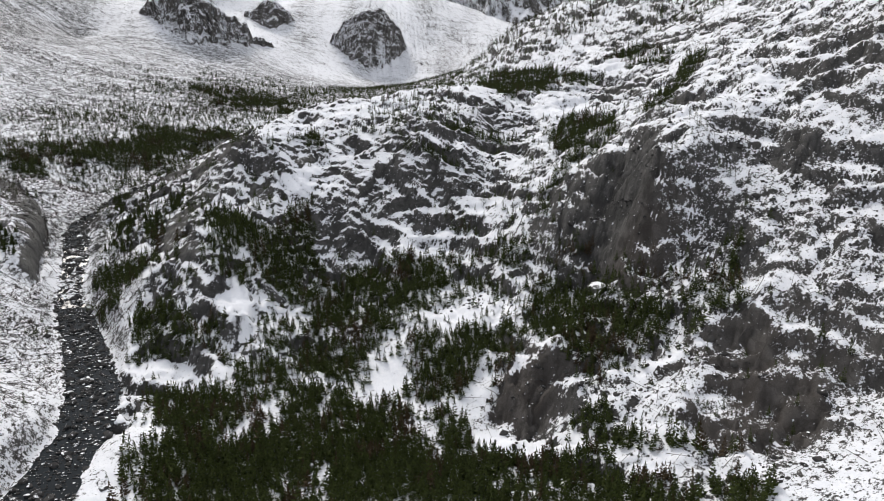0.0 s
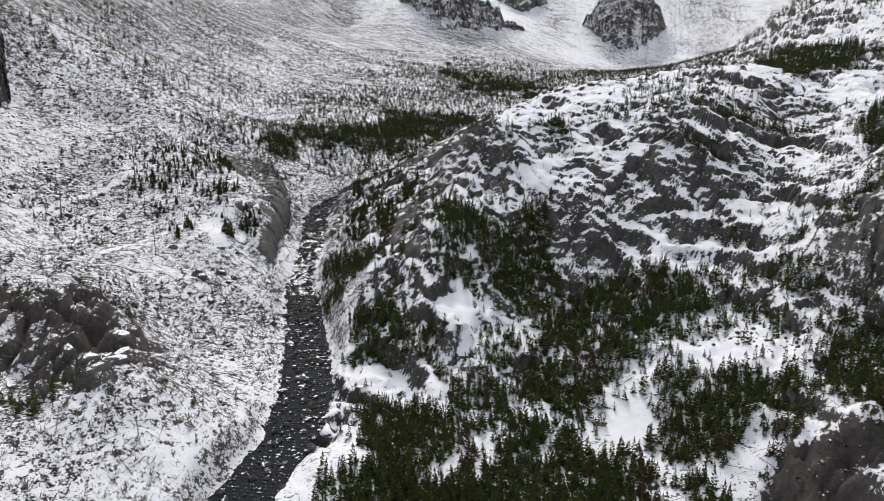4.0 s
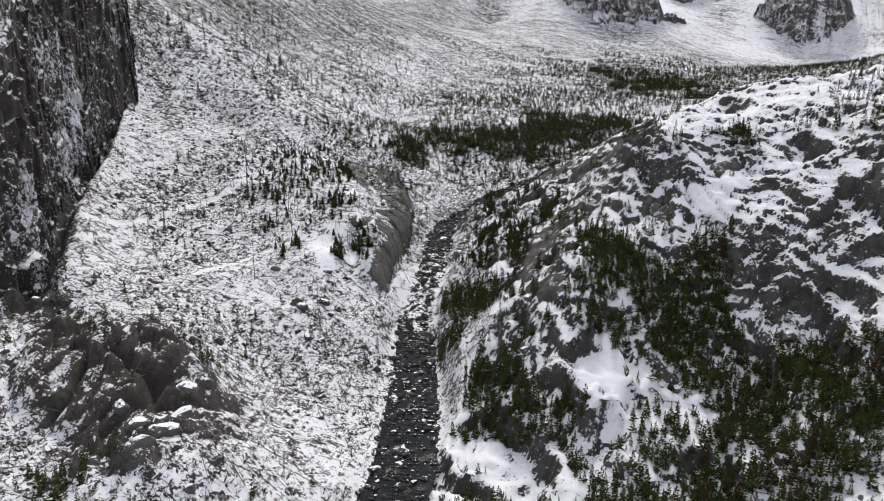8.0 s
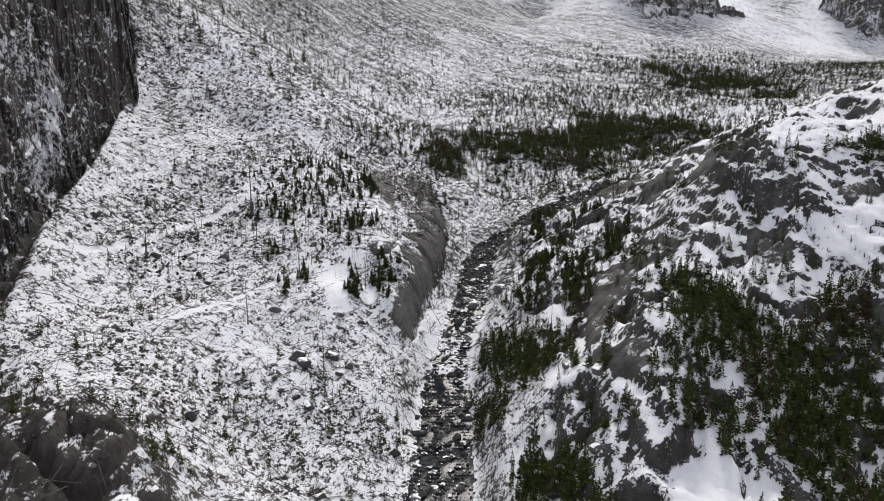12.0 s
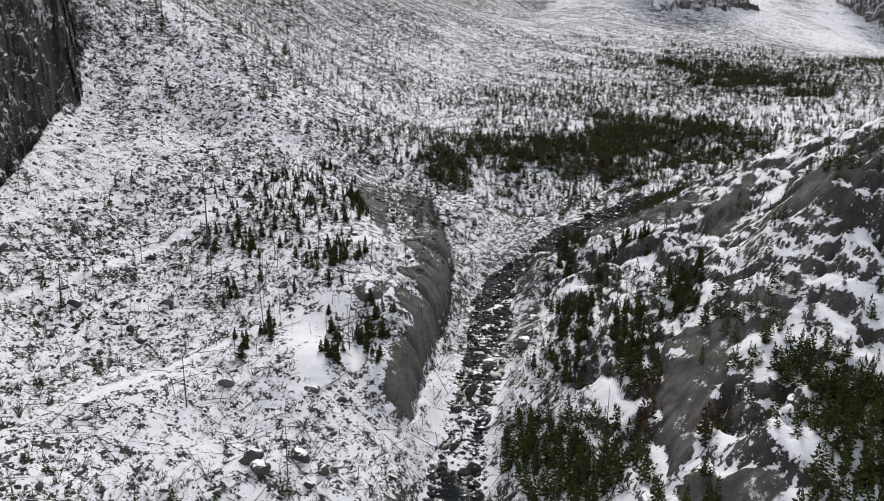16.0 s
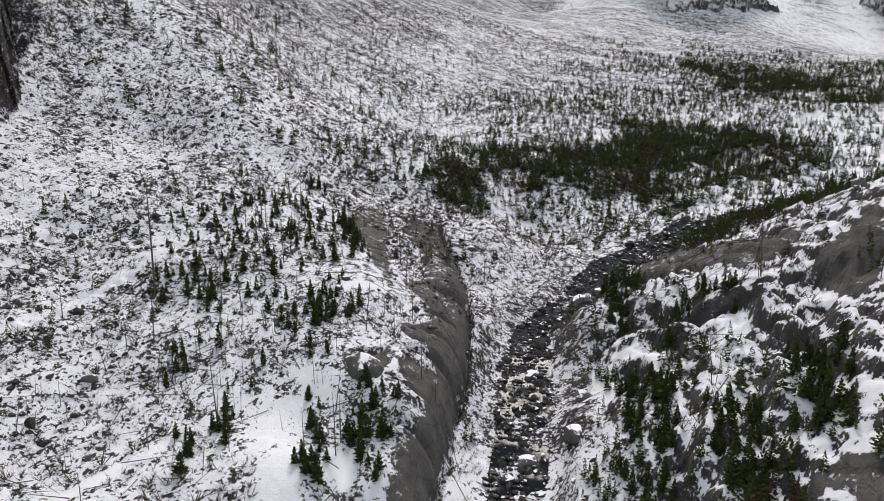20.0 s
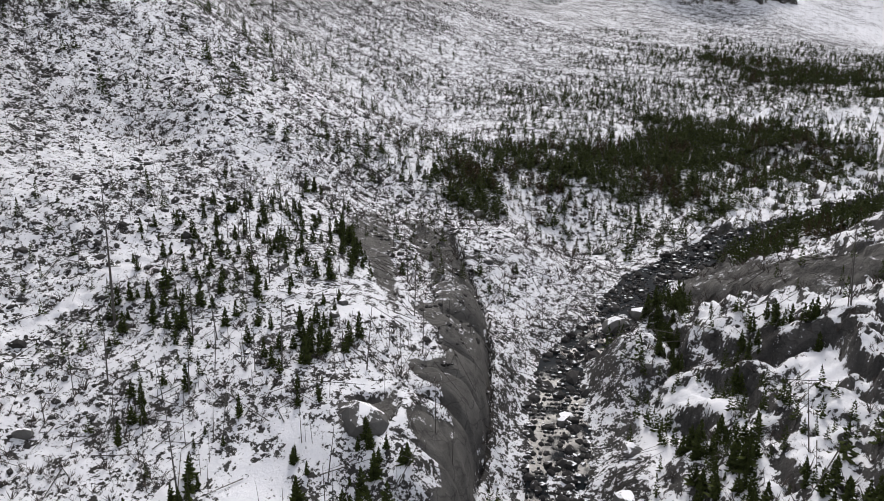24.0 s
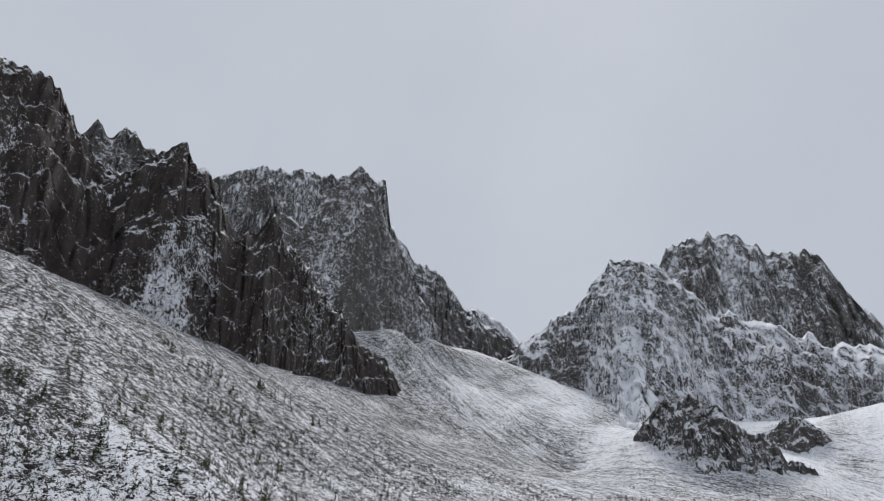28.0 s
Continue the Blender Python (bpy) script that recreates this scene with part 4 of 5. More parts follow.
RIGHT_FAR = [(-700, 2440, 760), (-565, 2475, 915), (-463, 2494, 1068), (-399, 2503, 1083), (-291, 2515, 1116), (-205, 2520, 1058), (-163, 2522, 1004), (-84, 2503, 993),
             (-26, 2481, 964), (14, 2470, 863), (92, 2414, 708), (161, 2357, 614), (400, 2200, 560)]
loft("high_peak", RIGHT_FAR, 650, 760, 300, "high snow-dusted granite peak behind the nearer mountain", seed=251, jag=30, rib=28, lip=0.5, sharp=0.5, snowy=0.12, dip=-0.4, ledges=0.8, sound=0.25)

CLIFF_CREST = [(-184, 168, 76), (-193, 184, 86), (-203, 200, 96), (-216, 214, 108), (-232, 231, 118), (-250, 258, 130), (-267, 288, 142), (-279, 313, 148), (-281, 320, 118)]
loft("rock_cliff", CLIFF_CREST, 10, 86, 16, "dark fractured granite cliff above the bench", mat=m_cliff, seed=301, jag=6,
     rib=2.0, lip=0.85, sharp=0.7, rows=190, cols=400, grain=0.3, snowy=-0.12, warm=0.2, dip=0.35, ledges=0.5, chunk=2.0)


loft("rock_buttress", [(-52, 1120, 150), (-38, 1092, 188), (-16, 1070, 212), (12, 1058, 225), (40, 1060, 222), (64, 1080, 198), (80, 1100, 165), (94, 1124, 140)], 20, 104, 110,
     "granite buttress in the snowy bowl at the valley head", snowy=0.1, behind=0.3, seed=341, jag=7, rib=6, lip=0.7, sharp=0.85, rows=90, cols=200, grain=0.35)
loft("rock_buttress", [(-196, 1186, 196), (-168, 1166, 232), (-140, 1156, 248), (-112, 1156, 244), (-88, 1168, 220), (-70, 1184, 192)], 24, 64, 60,
     "small dark granite buttress on a snowy slope", behind=0.3, seed=351, jag=7, rib=7, lip=0.7, sharp=0.7, rows=70, cols=150, grain=0.35)
loft("rock_buttress", [(-300, 1040, 190), (-272, 1006, 226), (-240, 984, 246), (-206, 972, 244), (-172, 976, 220), (-140, 996, 190), (-112, 1020, 168)], 44, 86, 80,
     "dark granite buttress striped with snow", snowy=0.12, behind=0.3, seed=361, jag=10, rib=10, lip=0.7, sharp=0.6, rows=70, cols=150, grain=0.4)


# ---- joined shapes ----
def joined(name, kinds, places, sizes, turns, mat, label, category, leans=None, smooth_faces=False):
    """Many alike pieces as one mesh. kinds: shapes as places and three-sided faces; each piece takes one in turn."""
    verts, faces, base = [], [], 0
    leans = np.zeros(len(places)) if leans is None else leans
    for k, (v, f) in enumerate(kinds):
        pick = np.arange(k, len(places), len(kinds))
        if not len(pick):
            continue
        p = v[None] * sizes[pick][:, None, :]
        cl, sl = np.cos(leans[pick])[:, None], np.sin(leans[pick])[:, None]
        p = np.stack([p[..., 0] * cl + p[..., 2] * sl, p[..., 1], p[..., 2] * cl - p[..., 0] * sl], -1)
        c, s_ = np.cos(turns[pick])[:, None], np.sin(turns[pick])[:, None]
        p = np.stack([p[..., 0] * c - p[..., 1] * s_, p[..., 0] * s_ + p[..., 1] * c, p[..., 2]], -1) + places[pick][:, None, :]
        verts.append(p.reshape(-1, 3))
        faces.append((f[None] + (base + np.arange(len(pick)) * len(v))[:, None, None]).reshape(-1, 3))
        base += len(pick) * len(v)
    verts, faces = np.concatenate(verts).astype(np.float32), np.concatenate(faces).astype(np.int32)
    mesh = bpy.data.meshes.new(name)
    mesh.vertices.add(len(verts))
    mesh.vertices.foreach_set("co", verts.ravel())
    mesh.loops.add(faces.size)
    mesh.loops.foreach_set("vertex_index", faces.ravel())
    mesh.polygons.add(len(faces))
    mesh.polygons.foreach_set("loop_start", np.arange(0, faces.size, 3, dtype=np.int32))
    mesh.polygons.foreach_set("use_smooth", np.full(len(faces), smooth_faces))
    mesh.update(calc_edges=True)
    mesh.materials.append(mat)
    return tagged(new(name, mesh), label, category, kind="stuff")


def lone_mesh(name, v, f, mat, smooth_faces=False):
    mesh = bpy.data.meshes.new(name)
    mesh.from_pydata([tuple(p) for p in np.asarray(v, float)], [], [tuple(int(i) for i in q) for q in f])
    mesh.polygons.foreach_set("use_smooth", np.full(len(mesh.polygons), smooth_faces))
    mesh.materials.append(mat)
    return mesh


RNG = np.random.default_rng(7)


def crown_shape(boughs, seed, wide=0.30):
    """A conifer's crown, 1 high: many pointed boughs round a stem, with gaps between them."""
    rng = np.random.default_rng(seed)
    v, f = [], []
    lop = rng.uniform(0, 6.28)
    for k in range(boughs):
        h = 0.04 + 0.88 * ((k + rng.uniform(0, 1)) / boughs) ** 1.15
        a = 2.4 * k + rng.uniform(-0.6, 0.6)
        r = (1.15 * wide * (1 - h) ** 0.92 + 0.02) * rng.uniform(0.55, 1.25) * (1 + 0.18 * np.cos(a - lop))
        w = 0.21 * r + 0.012
        rise = rng.uniform(0.0, 0.07)
        i = len(v)
        ca, sa = np.cos(a), np.sin(a)
        v += [(0, 0, h + rise), (0.55 * r * ca - w * sa, 0.55 * r * sa + w * ca, h - 0.02), (r * ca, r * sa, h + rng.uniform(-0.02, 0.09)), (0.55 * r * ca + w * sa, 0.55 * r * sa - w * ca, h - 0.02)]
        f += [(i, i + 1, i + 2), (i, i + 2, i + 3)]
    i = len(v)
    v += [(0.03, 0, 0.8), (-0.02, 0.03, 0.8), (-0.02, -0.03, 0.8), (0, 0, 1.03)]
    f += [(i, i + 1, i + 3), (i + 1, i + 2, i + 3), (i + 2, i, i + 3)]
    return np.array(v), np.array(f)


def pole_shape(sides=5, top=0.25, bends=3, seed=0):
    """A tapered, slightly crooked trunk, 1 high and 1 in radius at the foot."""
    rng = np.random.default_rng(seed)
    v, f = [], []
    for k in range(bends + 1):
        h = k / bends
        r = 1 + (top - 1) * h
        ox, oy = (rng.normal(0, 0.35, 2) * h) if k else (0, 0)
        for j in range(sides):
            a = 2 * np.pi * j / sides
            v.append((ox + r * np.cos(a), oy + r * np.sin(a), h))
    for k in range(bends):
        for j in range(sides):
            a, b = k * sides + j, k * sides + (j + 1) % sides
            f += [(a, b, b + sides), (a, b + sides, a + sides)]
    v.append((v[-1][0], v[-1][1], 1.02))
    for j in range(sides):
        f.append((bends * sides + j, bends * sides + (j + 1) % sides, len(v) - 1))
    return np.array(v), np.array(f)


def stone_shape(seed, fine=1, flat=0.75):
    """A rough block of stone about 2 across, sitting with its middle at the ground."""
    bm = bmesh.new()
    bmesh.ops.create_icosphere(bm, subdivisions=fine, radius=1)
    bm.verts.ensure_lookup_table()
    v = np.array([p.co[:] for p in bm.verts])
    f = np.array([[p.index for p in q.verts] for q in bm.faces])
    bm.free()
    rng = np.random.default_rng(seed)
    for _ in range(9):
        n = rng.normal(size=3)
        n /= np.linalg.norm(n)
        cut = rng.uniform(0.5, 0.82)
        d = v @ n
        v = v - np.where(d > cut, d - cut, 0)[:, None] * n
    v = v * (1 + (0.10 if fine < 2 else 0.035) * rng.normal(size=(len(v), 1)))
    return v * (1, rng.uniform(0.7, 1.0), flat), f


def oval(cx, cy, rx, ry):
    return [(cx + rx * math.cos(k * 0.628), cy + ry * math.sin(k * 0.628)) for k in range(10)]


def scatter(rows, spacing, dense, seed):
    """Places inside the outlines, thinned by clumps."""
    rng = np.random.default_rng(seed)
    out = []
    for row in rows:
        px, py = zip(*row)
        x0, x1, y0, y1 = min(px) - 2, max(px) + 2, min(py) - 2, max(py) + 2
        n = int((x1 - x0) * (y1 - y0) * 1.6 / spacing**2)
        x, y = rng.uniform(x0, x1, n), rng.uniform(y0, y1, n)
        chance = outlined(x, y, [row], 1.0, 3.0) * dense * smooth(-0.6, 0.05, fbm(x / 8, y / 8, 3, seed + 2))
        keep = rng.uniform(size=n) < chance
        out.append(np.stack([x[keep], y[keep]], -1))
    out = np.concatenate(out)
    cells = np.floor(out / (spacing * 0.8)) @ (1.0, 10000.0)
    return out[np.sort(np.unique(cells, return_index=True)[1])]


def on_ground(xy, sink=0.15):
    return np.c_[xy, ground_at(xy[:, 0], xy[:, 1]) - sink]


# ---- conifers ----
CROWNS = [crown_shape(34, 200 + k, 0.19 + 0.016 * k) for k in range(6)]
FINE_CROWNS = [crown_shape(90, 300 + k, 0.20 + 0.018 * k) for k in range(5)]
TRUNK = pole_shape(5, 0.3, 2, 5)
fine_crown_meshes = [lone_mesh("crown", v, f, m_needles) for v, f in FINE_CROWNS]
trunk_mesh = lone_mesh("trunk", *TRUNK, m_bark)


def conifer(place, height, wide, turn, crown_mesh):
    tree = new("conifer")
    tree.matrix_basis = Matrix.Translation(place) @ Matrix.Rotation(turn, 4, "Z")
    trunk, crown = new("trunk", trunk_mesh), new("crown", crown_mesh)
    trunk.parent = crown.parent = tree
    trunk.scale, crown.scale = (0.022 * height, 0.022 * height, height * 0.8), (height * wide, height * wide, height)
    return tagged(tree, "young dark green conifer standing in snow", "tree", "conifers by the gorge")


WOODS = [("front", FRONT_WOOD, 1.2, 0.9, 3.5), ("slope", SLOPE_WOOD + LOWER_SLOPE_WOOD, 1.3, 0.9, 3.4), ("east", EAST_WOOD, 1.3, 0.95, 3.4), ("upper", GULLY_WOOD + SADDLE_WOOD, 1.5, 0.95, 3.5),
         ("dome", DOME_WOOD + DOME_FOOT_WOOD, 1.35, 0.85, 3.1), ("knoll", [oval(*p) for p in KNOLL_WOOD], 2.0, 0.5, 2.8), ("flat", FLAT_WOODLAND + FAR_WOODLAND, 1.9, 0.8, 3.6), ("ridge", [oval(150, 560, 55, 70), oval(215, 440, 40, 60)], 4.5, 0.8, 4.0),
         ("valley", SPARSE_FLAT_WOOD, 3.2, 0.8, 3.3), ("gap", GAP_WOOD, 1.9, 0.75, 3.2), ("flank", FLANK_WOOD, 2.6, 0.8, 2.9), ("bank", BANK_WOOD, 1.4, 1.0, 3.2), ("gorge", GORGE_WOOD + LEDGE_WOOD, 1.8, 0.9, 3.0), ("spine", SPINE_WOOD, 2.2, 0.85, 2.9), ("bench", BENCH_WOOD, 3.1, 0.95, 2.7)]
near_trees = []
for k, (zone, rows, spacing, dense, tall) in enumerate(WOODS):
    xy = scatter(rows, spacing, dense, 400 + 10 * k)
    xy = xy[ground_at(xy[:, 0], xy[:, 1], D_STREAM) > stream_half_width(xy[:, 1]) + 1]
    xy = xy[ground_at(xy[:, 0], xy[:, 1], SLAB) < 0.35]
    xy = xy[(ground_at(xy[:, 0], xy[:, 1], CLEAN) < 0.6) | (RNG.uniform(size=len(xy)) < 0.3)]
    if zone == "flat":
        xy = xy[fall_streak(xy[:, 0], xy[:, 1], 71) + 0.9 * fbm(xy[:, 0] / 13, xy[:, 1] / 13, 2, 77) + RNG.normal(0, 0.12, len(xy)) < 0.12]
    if zone in ("spine", "gorge", "bench"):
        near_trees.append(np.c_[xy, np.full(len(xy), tall)])
        continue
    high = tall * RNG.lognormal(-0.04, 0.3, len(xy)).clip(0.45, 1.9)
    fat = RNG.uniform(0.9, 1.25, len(xy)) * high ** 0.75 * tall ** 0.25
    if zone == "flat":
        fat = fat * 1.4
    brown = (fbm(xy[:, 0] / 12, xy[:, 1] / 12, 3, 430) + RNG.normal(0, 0.25, len(xy))) > 0.42
    for pick, mat, label in ((~brown, m_needles, "dense dark green conifer wood on snowy ground"), (brown, m_rust, "conifers with browned needles among the green wood")):
        if pick.sum() > 3:
            joined("conifer_wood", CROWNS, on_ground(xy[pick]), np.c_[fat, fat, high][pick], RNG.uniform(0, 6.28, pick.sum()), mat, label, "trees")
# loose trees over the benches, the domes and the talus
loose = np.concatenate([np.c_[RNG.uniform(-225, 110, 4600), RNG.uniform(115, 440, 4600)], np.c_[RNG.uniform(-105, 70, 3600), RNG.uniform(195, 310, 3600)]])
thin = fbm(loose[:, 0] / 25, loose[:, 1] / 25, 3, 500)
loose = loose[(thin > 0.0) & (ground_at(loose[:, 0], loose[:, 1], D_STREAM) > 9) & (ground_at(loose[:, 0], loose[:, 1], UPNESS) > 0.72)]
high = RNG.uniform(1.3, 4.0, len(loose))
joined("scattered_conifers", CROWNS, on_ground(loose), np.c_[high, high, high] * (0.95, 0.95, 1), RNG.uniform(0, 6.28, len(loose)), m_needles,
       "small scattered dark green conifers on snow", "trees")
far = np.c_[RNG.uniform(-330, 100, 13500), RNG.uniform(450, 860, 13500)]
band = fall_streak(far[:, 0], far[:, 1], 71) + 0.6 * fbm(far[:, 0] / 60, far[:, 1] / 60, 2, 510)
far = far[(RNG.uniform(size=len(far)) < smooth(-300, -170, far[:, 0])) & (band < -0.08 + 0.50 * smooth(-240, -90, far[:, 0]) - 0.2 * smooth(650, 900, far[:, 1]))]
high = RNG.uniform(1.8, 4.0, len(far))
joined("far_conifers", CROWNS[2:5], on_ground(far), np.c_[1.35 * high, 1.35 * high, high], RNG.uniform(0, 6.28, len(far)), m_needles,
       "sparse dark conifers on the far talus apron", "trees")
up_slope = np.c_[RNG.uniform(-440, -230, 1100), RNG.uniform(340, 640, 1100)]
up_slope = up_slope[fbm(up_slope[:, 0] / 35, up_slope[:, 1] / 35, 3, 520) > 0.1]
high = RNG.uniform(2.5, 6.5, len(up_slope))
joined("slope_conifers", CROWNS, on_ground(up_slope), np.c_[high * 0.9, high * 0.9, high], RNG.uniform(0, 6.28, len(up_slope)), m_needles,
       "sparse dark conifers on the steep talus", "trees")
near_trees = np.concatenate(near_trees)
RNG.shuffle(near_trees)
for k, (x, y, tall) in enumerate(near_trees[:300]):
    h = float(tall * np.clip(RNG.normal(1, 0.25), 0.45, 1.6))
    conifer((x, y, float(ground_at(x, y)) - 0.15), h, float(RNG.uniform(0.9, 1.25)), float(RNG.uniform(0, 6.28)), fine_crown_meshes[k % 5])
rest = near_trees[300:]
high = rest[:, 2] * RNG.normal(1, 0.25, len(rest)).clip(0.45, 1.6)
joined("conifer_thicket", FINE_CROWNS, on_ground(rest[:, :2]), np.c_[high, high, high] * (1.05, 1.05, 1), RNG.uniform(0, 6.28, len(rest)), m_needles,
       "low dark green conifer thicket beside the creek", "trees")

# ---- dead trees ----
POLES = [pole_shape(5, 0.25, 3, 600 + k) for k in range(4)]
snag = np.c_[RNG.uniform(-340, -120, 2600), RNG.uniform(240, 700, 2600)]
snag = snag[(fbm(snag[:, 0] / 30, snag[:, 1] / 30, 3, 610) > -0.1) & (ground_at(snag[:, 0], snag[:, 1], CLIFF) < 0.2)]
tall = RNG.uniform(1.5, 5.0, len(snag)) * RNG.choice([1, 1, 1, 1.6], len(snag))
joined("standing_snags", POLES, on_ground(snag), np.c_[0.011 * tall, 0.011 * tall, tall], RNG.uniform(0, 6.28, len(snag)), m_dead,
       "grey burnt trunks still standing on the talus", "dead trees", leans=RNG.normal(0, 0.06, len(snag)))
pole_meshes = [lone_mesh("trunk", v, f, m_dead) for v, f in POLES]
spur_mesh = lone_mesh("branch_stub", *pole_shape(4, 0.4, 1, 640), m_dead)


def dead_tree(x, y, h, lean):
    tree = new("dead_tree")
    tree.matrix_basis = Matrix.Translation((x, y, float(ground_at(x, y)) - 0.3)) @ Matrix.Rotation(lean, 4, "Y")
    trunk = new("trunk", pole_meshes[int(h * 10) % 4])
    trunk.parent, trunk.scale = tree, (0.0115 * h, 0.0115 * h, h)
    for j in range(7):
        stub = new("branch_stub", spur_mesh)
        stub.parent = tree
        up = h * (0.3 + 0.62 * j / 7)
        stub.matrix_basis = Matrix.Translation((0, 0, up)) @ Matrix.Rotation(2.4 * j, 4, "Z") @ Matrix.Rotation(radians(75 + 8 * (j % 3)), 4, "Y")
        stub.scale = (0.035, 0.035, h * 0.09 * (1.2 - j / 8))
    return tagged(tree, "grey dead standing trunk with broken branch stubs", "dead tree", "dead trees on the bench")


dead_tree(-187, 280, 22, 0.01)
for k in range(60):
    x, y = RNG.uniform(-200, -60), RNG.uniform(225, 345)
    if ground_at(x, y, D_STREAM) > 8 and ground_at(x, y, UPNESS) > 0.75:
        dead_tree(float(x), float(y), float(RNG.uniform(5, 12)), float(RNG.normal(0, 0.05)))


def fallen(xy, length, turn):
    """Places, sizes and turns for trunks that lie along the ground."""
    dx, dy = np.cos(turn) * length / 2, np.sin(turn) * length / 2
    za, zb = ground_at(xy[:, 0] - dx, xy[:, 1] - dy), ground_at(xy[:, 0] + dx, xy[:, 1] + dy)
    mid = ground_at(xy[:, 0], xy[:, 1])
    za, zb = np.maximum(za, 2 * mid - zb), np.maximum(zb, 2 * mid - za)
    return np.c_[xy[:, 0] - dx, xy[:, 1] - dy, za + 0.12], np.arctan2(np.hypot(2 * dx, 2 * dy), zb - za), np.hypot(length, zb - za)


def lay_logs(name, count, x0, x1, y0, y1, seed, label):
    rng = np.random.default_rng(seed)
    xy = np.c_[rng.uniform(x0, x1, count), rng.uniform(y0, y1, count)]
    xy = xy[(ground_at(xy[:, 0], xy[:, 1], D_STREAM) > 5) & (ground_at(xy[:, 0], xy[:, 1], UPNESS) > 0.6) & (ground_at(xy[:, 0], xy[:, 1], CLEAN) < 0.3)]
    length, turn = rng.uniform(2.0, 8.5, len(xy)), rng.uniform(0, 6.28, len(xy))
    at, lean, full = fallen(xy, length, turn)
    thick = 0.007 * length + 0.03
    joined(name, POLES, at, np.c_[thick, thick, full], turn, m_dead, label, "fallen logs", leans=lean)


lay_logs("fallen_logs", 2200, -215, -85, 130, 360, 650, "grey fallen trunks criss-crossing the snowy bench")
lay_logs("fallen_logs", 700, -40, 130, 106, 215, 651, "grey fallen trunks among rocks and trees")
lay_logs("fallen_logs", 400, -290, -130, 330, 560, 652, "grey fallen trunks on the talus")

# ---- stones ----
SMALL_STONES = [stone_shape(700 + k, 1, 0.7) for k in range(8)]
STONES = [stone_shape(720 + k, 2, 0.8) for k in range(8)]
pick = RNG.integers(0, len(s) - 60, 15000)
side = RNG.uniform(-1, 1, 15000) * (stream_half_width(cy[pick]) + 2.5)
bed = np.stack([cx[pick] + side * (ty / tl)[pick], cy[pick] - side * (tx / tl)[pick]], -1)
size = RNG.lognormal(-1.25, 0.7, len(bed)).clip(0.1, 2.2)
joined("stream_stones", SMALL_STONES, np.c_[bed, cz[pick] - 0.3 + 0.1 * size], np.c_[size, size, size], RNG.uniform(0, 6.28, len(bed)), m_stone,
       "dark snow-capped stones lying in the stream bed", "stones")
rub = np.c_[RNG.uniform(-300, -95, 9000), RNG.uniform(125, 420, 9000)]
w = fbm(rub[:, 0] / 20, rub[:, 1] / 20, 3, 730) + 0.5 * ground_at(rub[:, 0], rub[:, 1], TALUS_MASK)
rub = rub[(w > 0.12) & (ground_at(rub[:, 0], rub[:, 1], D_STREAM) > 8) & (ground_at(rub[:, 0], rub[:, 1], CLEAN) < 0.4)]
low = np.c_[RNG.uniform(25, 135, 2600), RNG.uniform(106, 222, 2600)]
low = low[fbm(low[:, 0] / 14, low[:, 1] / 14, 3, 735) > 0.02]
rub = np.concatenate([rub, low])
size = RNG.lognormal(-0.7, 0.45, len(rub)).clip(0.2, 1.8)
joined("talus_blocks", SMALL_STONES, on_ground(rub, 0.0), np.c_[size, size, size], RNG.uniform(0, 6.28, len(rub)), m_stone,
       "grey talus blocks half covered by snow", "stones")
stone_meshes = [lone_mesh("boulder", v, f, m_boulder) for v, f in STONES]


def boulder(x, y, r, kind, turn, flat=1.0):
    ob = new("boulder", stone_meshes[kind % 8])
    ob.matrix_basis = Matrix.Translation((x, y, float(ground_at(x, y)) + 0.02 * r)) @ Matrix.Rotation(turn, 4, "Z") @ Matrix.Diagonal((r, r, r * flat, 1))
    return tagged(ob, "grey granite boulder with snow lying on its top", "boulder", "boulders in the valley")


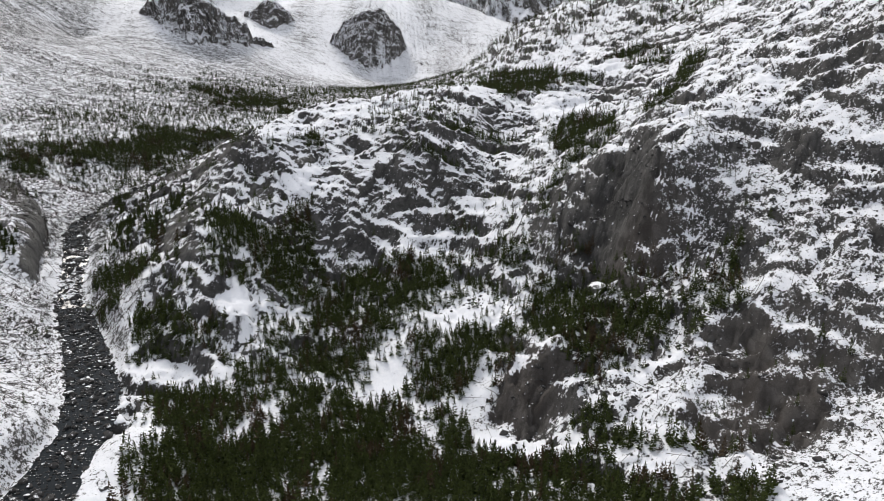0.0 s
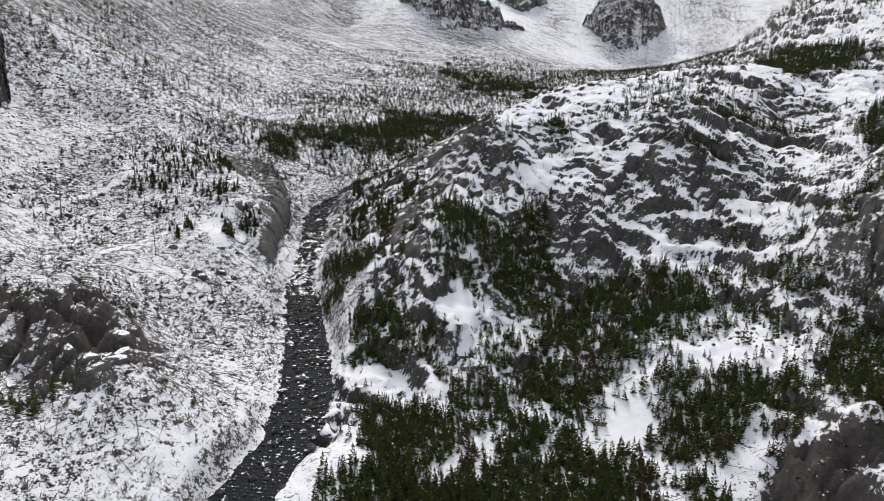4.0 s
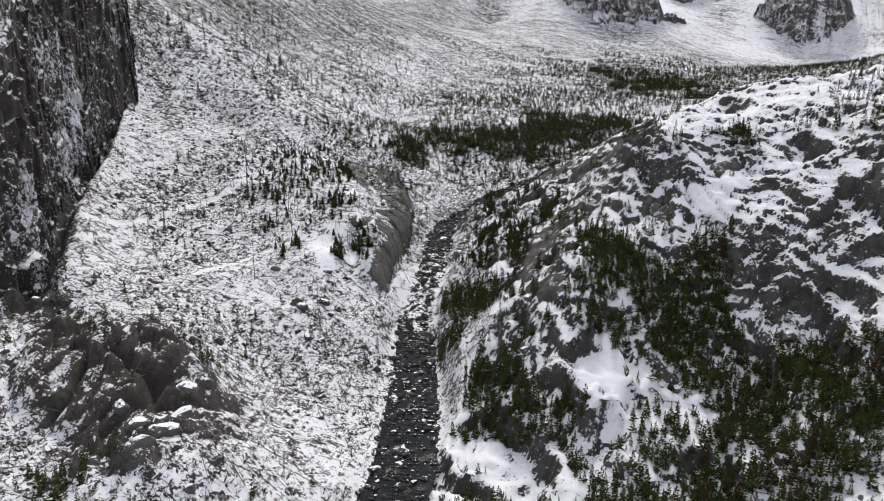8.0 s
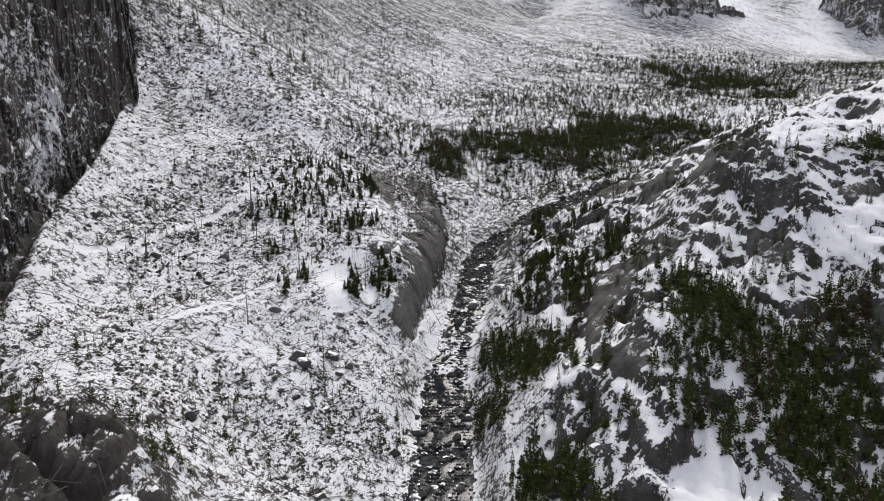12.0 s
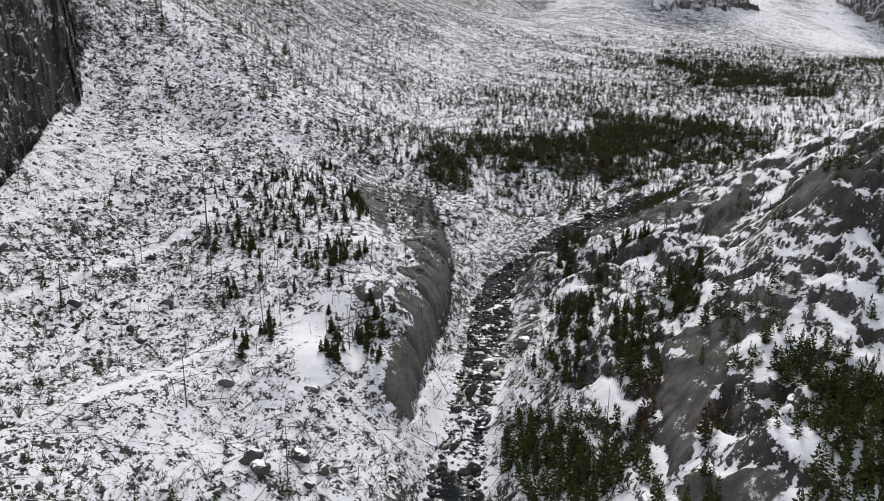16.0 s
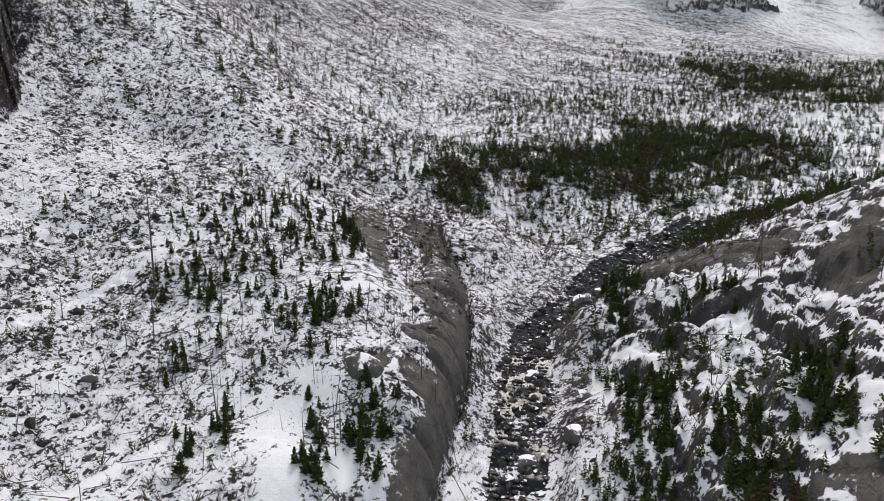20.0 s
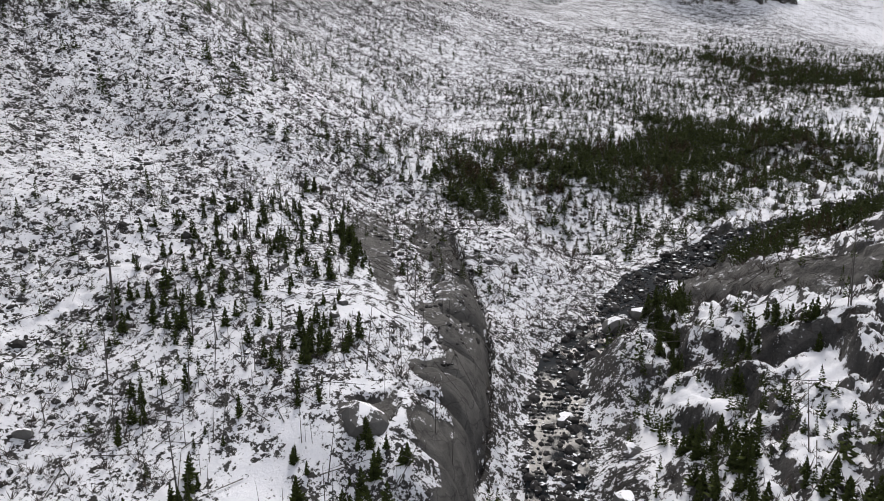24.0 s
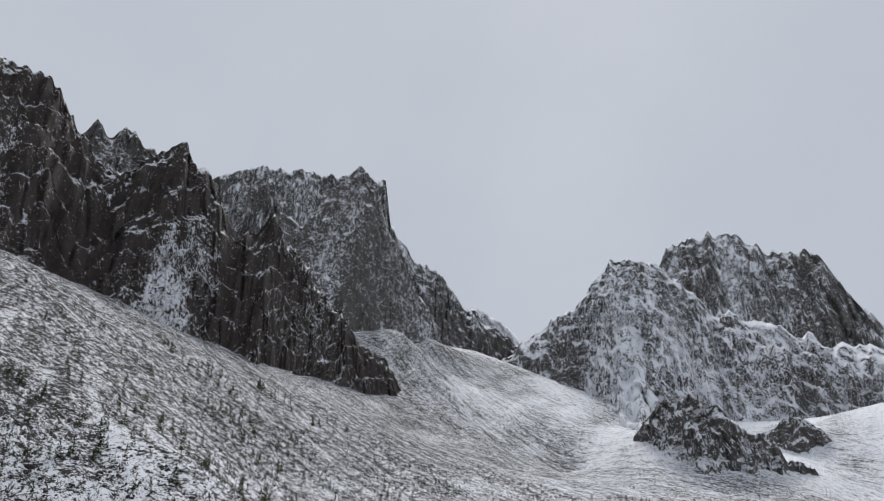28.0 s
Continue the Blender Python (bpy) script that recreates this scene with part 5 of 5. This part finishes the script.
for k, (x, y, r) in enumerate([(-138, 277, 4.2), (-131, 230, 2.4), (-121, 345, 3.5), (-117, 353, 3.0), (70, 187, 4.0), (-104, 152, 3), (-110, 163, 3.2), (-116, 170, 2.6),
                               (-103, 146, 2.6), (-120, 157, 2.4), (-108, 303, 2.2), (-106, 292, 2.4), (-113, 288, 2.0), (-121, 312, 2.2)]):
    boulder(x, y, r, k, k * 1.3, 0.9)
for k in range(230):
    x, y = RNG.uniform(-215, 20), RNG.uniform(130, 380)
    if ground_at(x, y, SLAB) < 0.2 and ground_at(x, y, CLEAN) < 0.2:
        boulder(float(x), float(y), float(np.clip(RNG.lognormal(-0.1, 0.4), 0.5, 2.0)), k, float(RNG.uniform(0, 6.28)))

# ---- bare bushes ----
def bush_shape(seed, twigs=9):
    rng = np.random.default_rng(seed)
    v, f = [], []
    for _ in range(twigs):
        a, out, up = rng.uniform(0, 6.28), rng.uniform(0.3, 1.0), rng.uniform(0.5, 1.1)
        w = 0.05
        i = len(v)
        v += [(w * np.sin(a), -w * np.cos(a), -0.1), (-w * np.sin(a), w * np.cos(a), -0.1), (0.6 * out * np.cos(a) + w, 0.6 * out * np.sin(a), 0.5 * up), (out * np.cos(a), out * np.sin(a), up)]
        f += [(i, i + 1, i + 2), (i + 1, i + 3, i + 2)]
    return np.array(v), np.array(f)


BUSHES = [bush_shape(800 + k) for k in range(6)]
sc = np.c_[RNG.uniform(-220, -72, 22000), RNG.uniform(112, 380, 22000)]
w = fbm(sc[:, 0] / 14, sc[:, 1] / 14, 3, 810)
sc = sc[(w > -0.15) & (ground_at(sc[:, 0], sc[:, 1], D_STREAM) > 7) & (ground_at(sc[:, 0], sc[:, 1], CLEAN) < 0.4) & (ground_at(sc[:, 0], sc[:, 1], BARE) < 0.5)]
size = RNG.lognormal(-0.25, 0.4, len(sc)).clip(0.35, 2.0)
joined("bare_bushes", BUSHES, on_ground(sc, 0.0), np.c_[size, size, size], RNG.uniform(0, 6.28, len(sc)), m_twig,
       "leafless grey-brown bushes poking through the snow", "bushes")
sc = np.c_[RNG.uniform(-380, -90, 14000), RNG.uniform(330, 760, 14000)]
sc = sc[fbm(sc[:, 0] / 30, sc[:, 1] / 30, 3, 820) > -0.1]
size = RNG.uniform(0.7, 2.2, len(sc))
joined("bare_bushes", BUSHES, on_ground(sc, 0.0), np.c_[size, size, size], RNG.uniform(0, 6.28, len(sc)), m_twig,
       "leafless grey-brown bushes on the talus apron", "bushes")
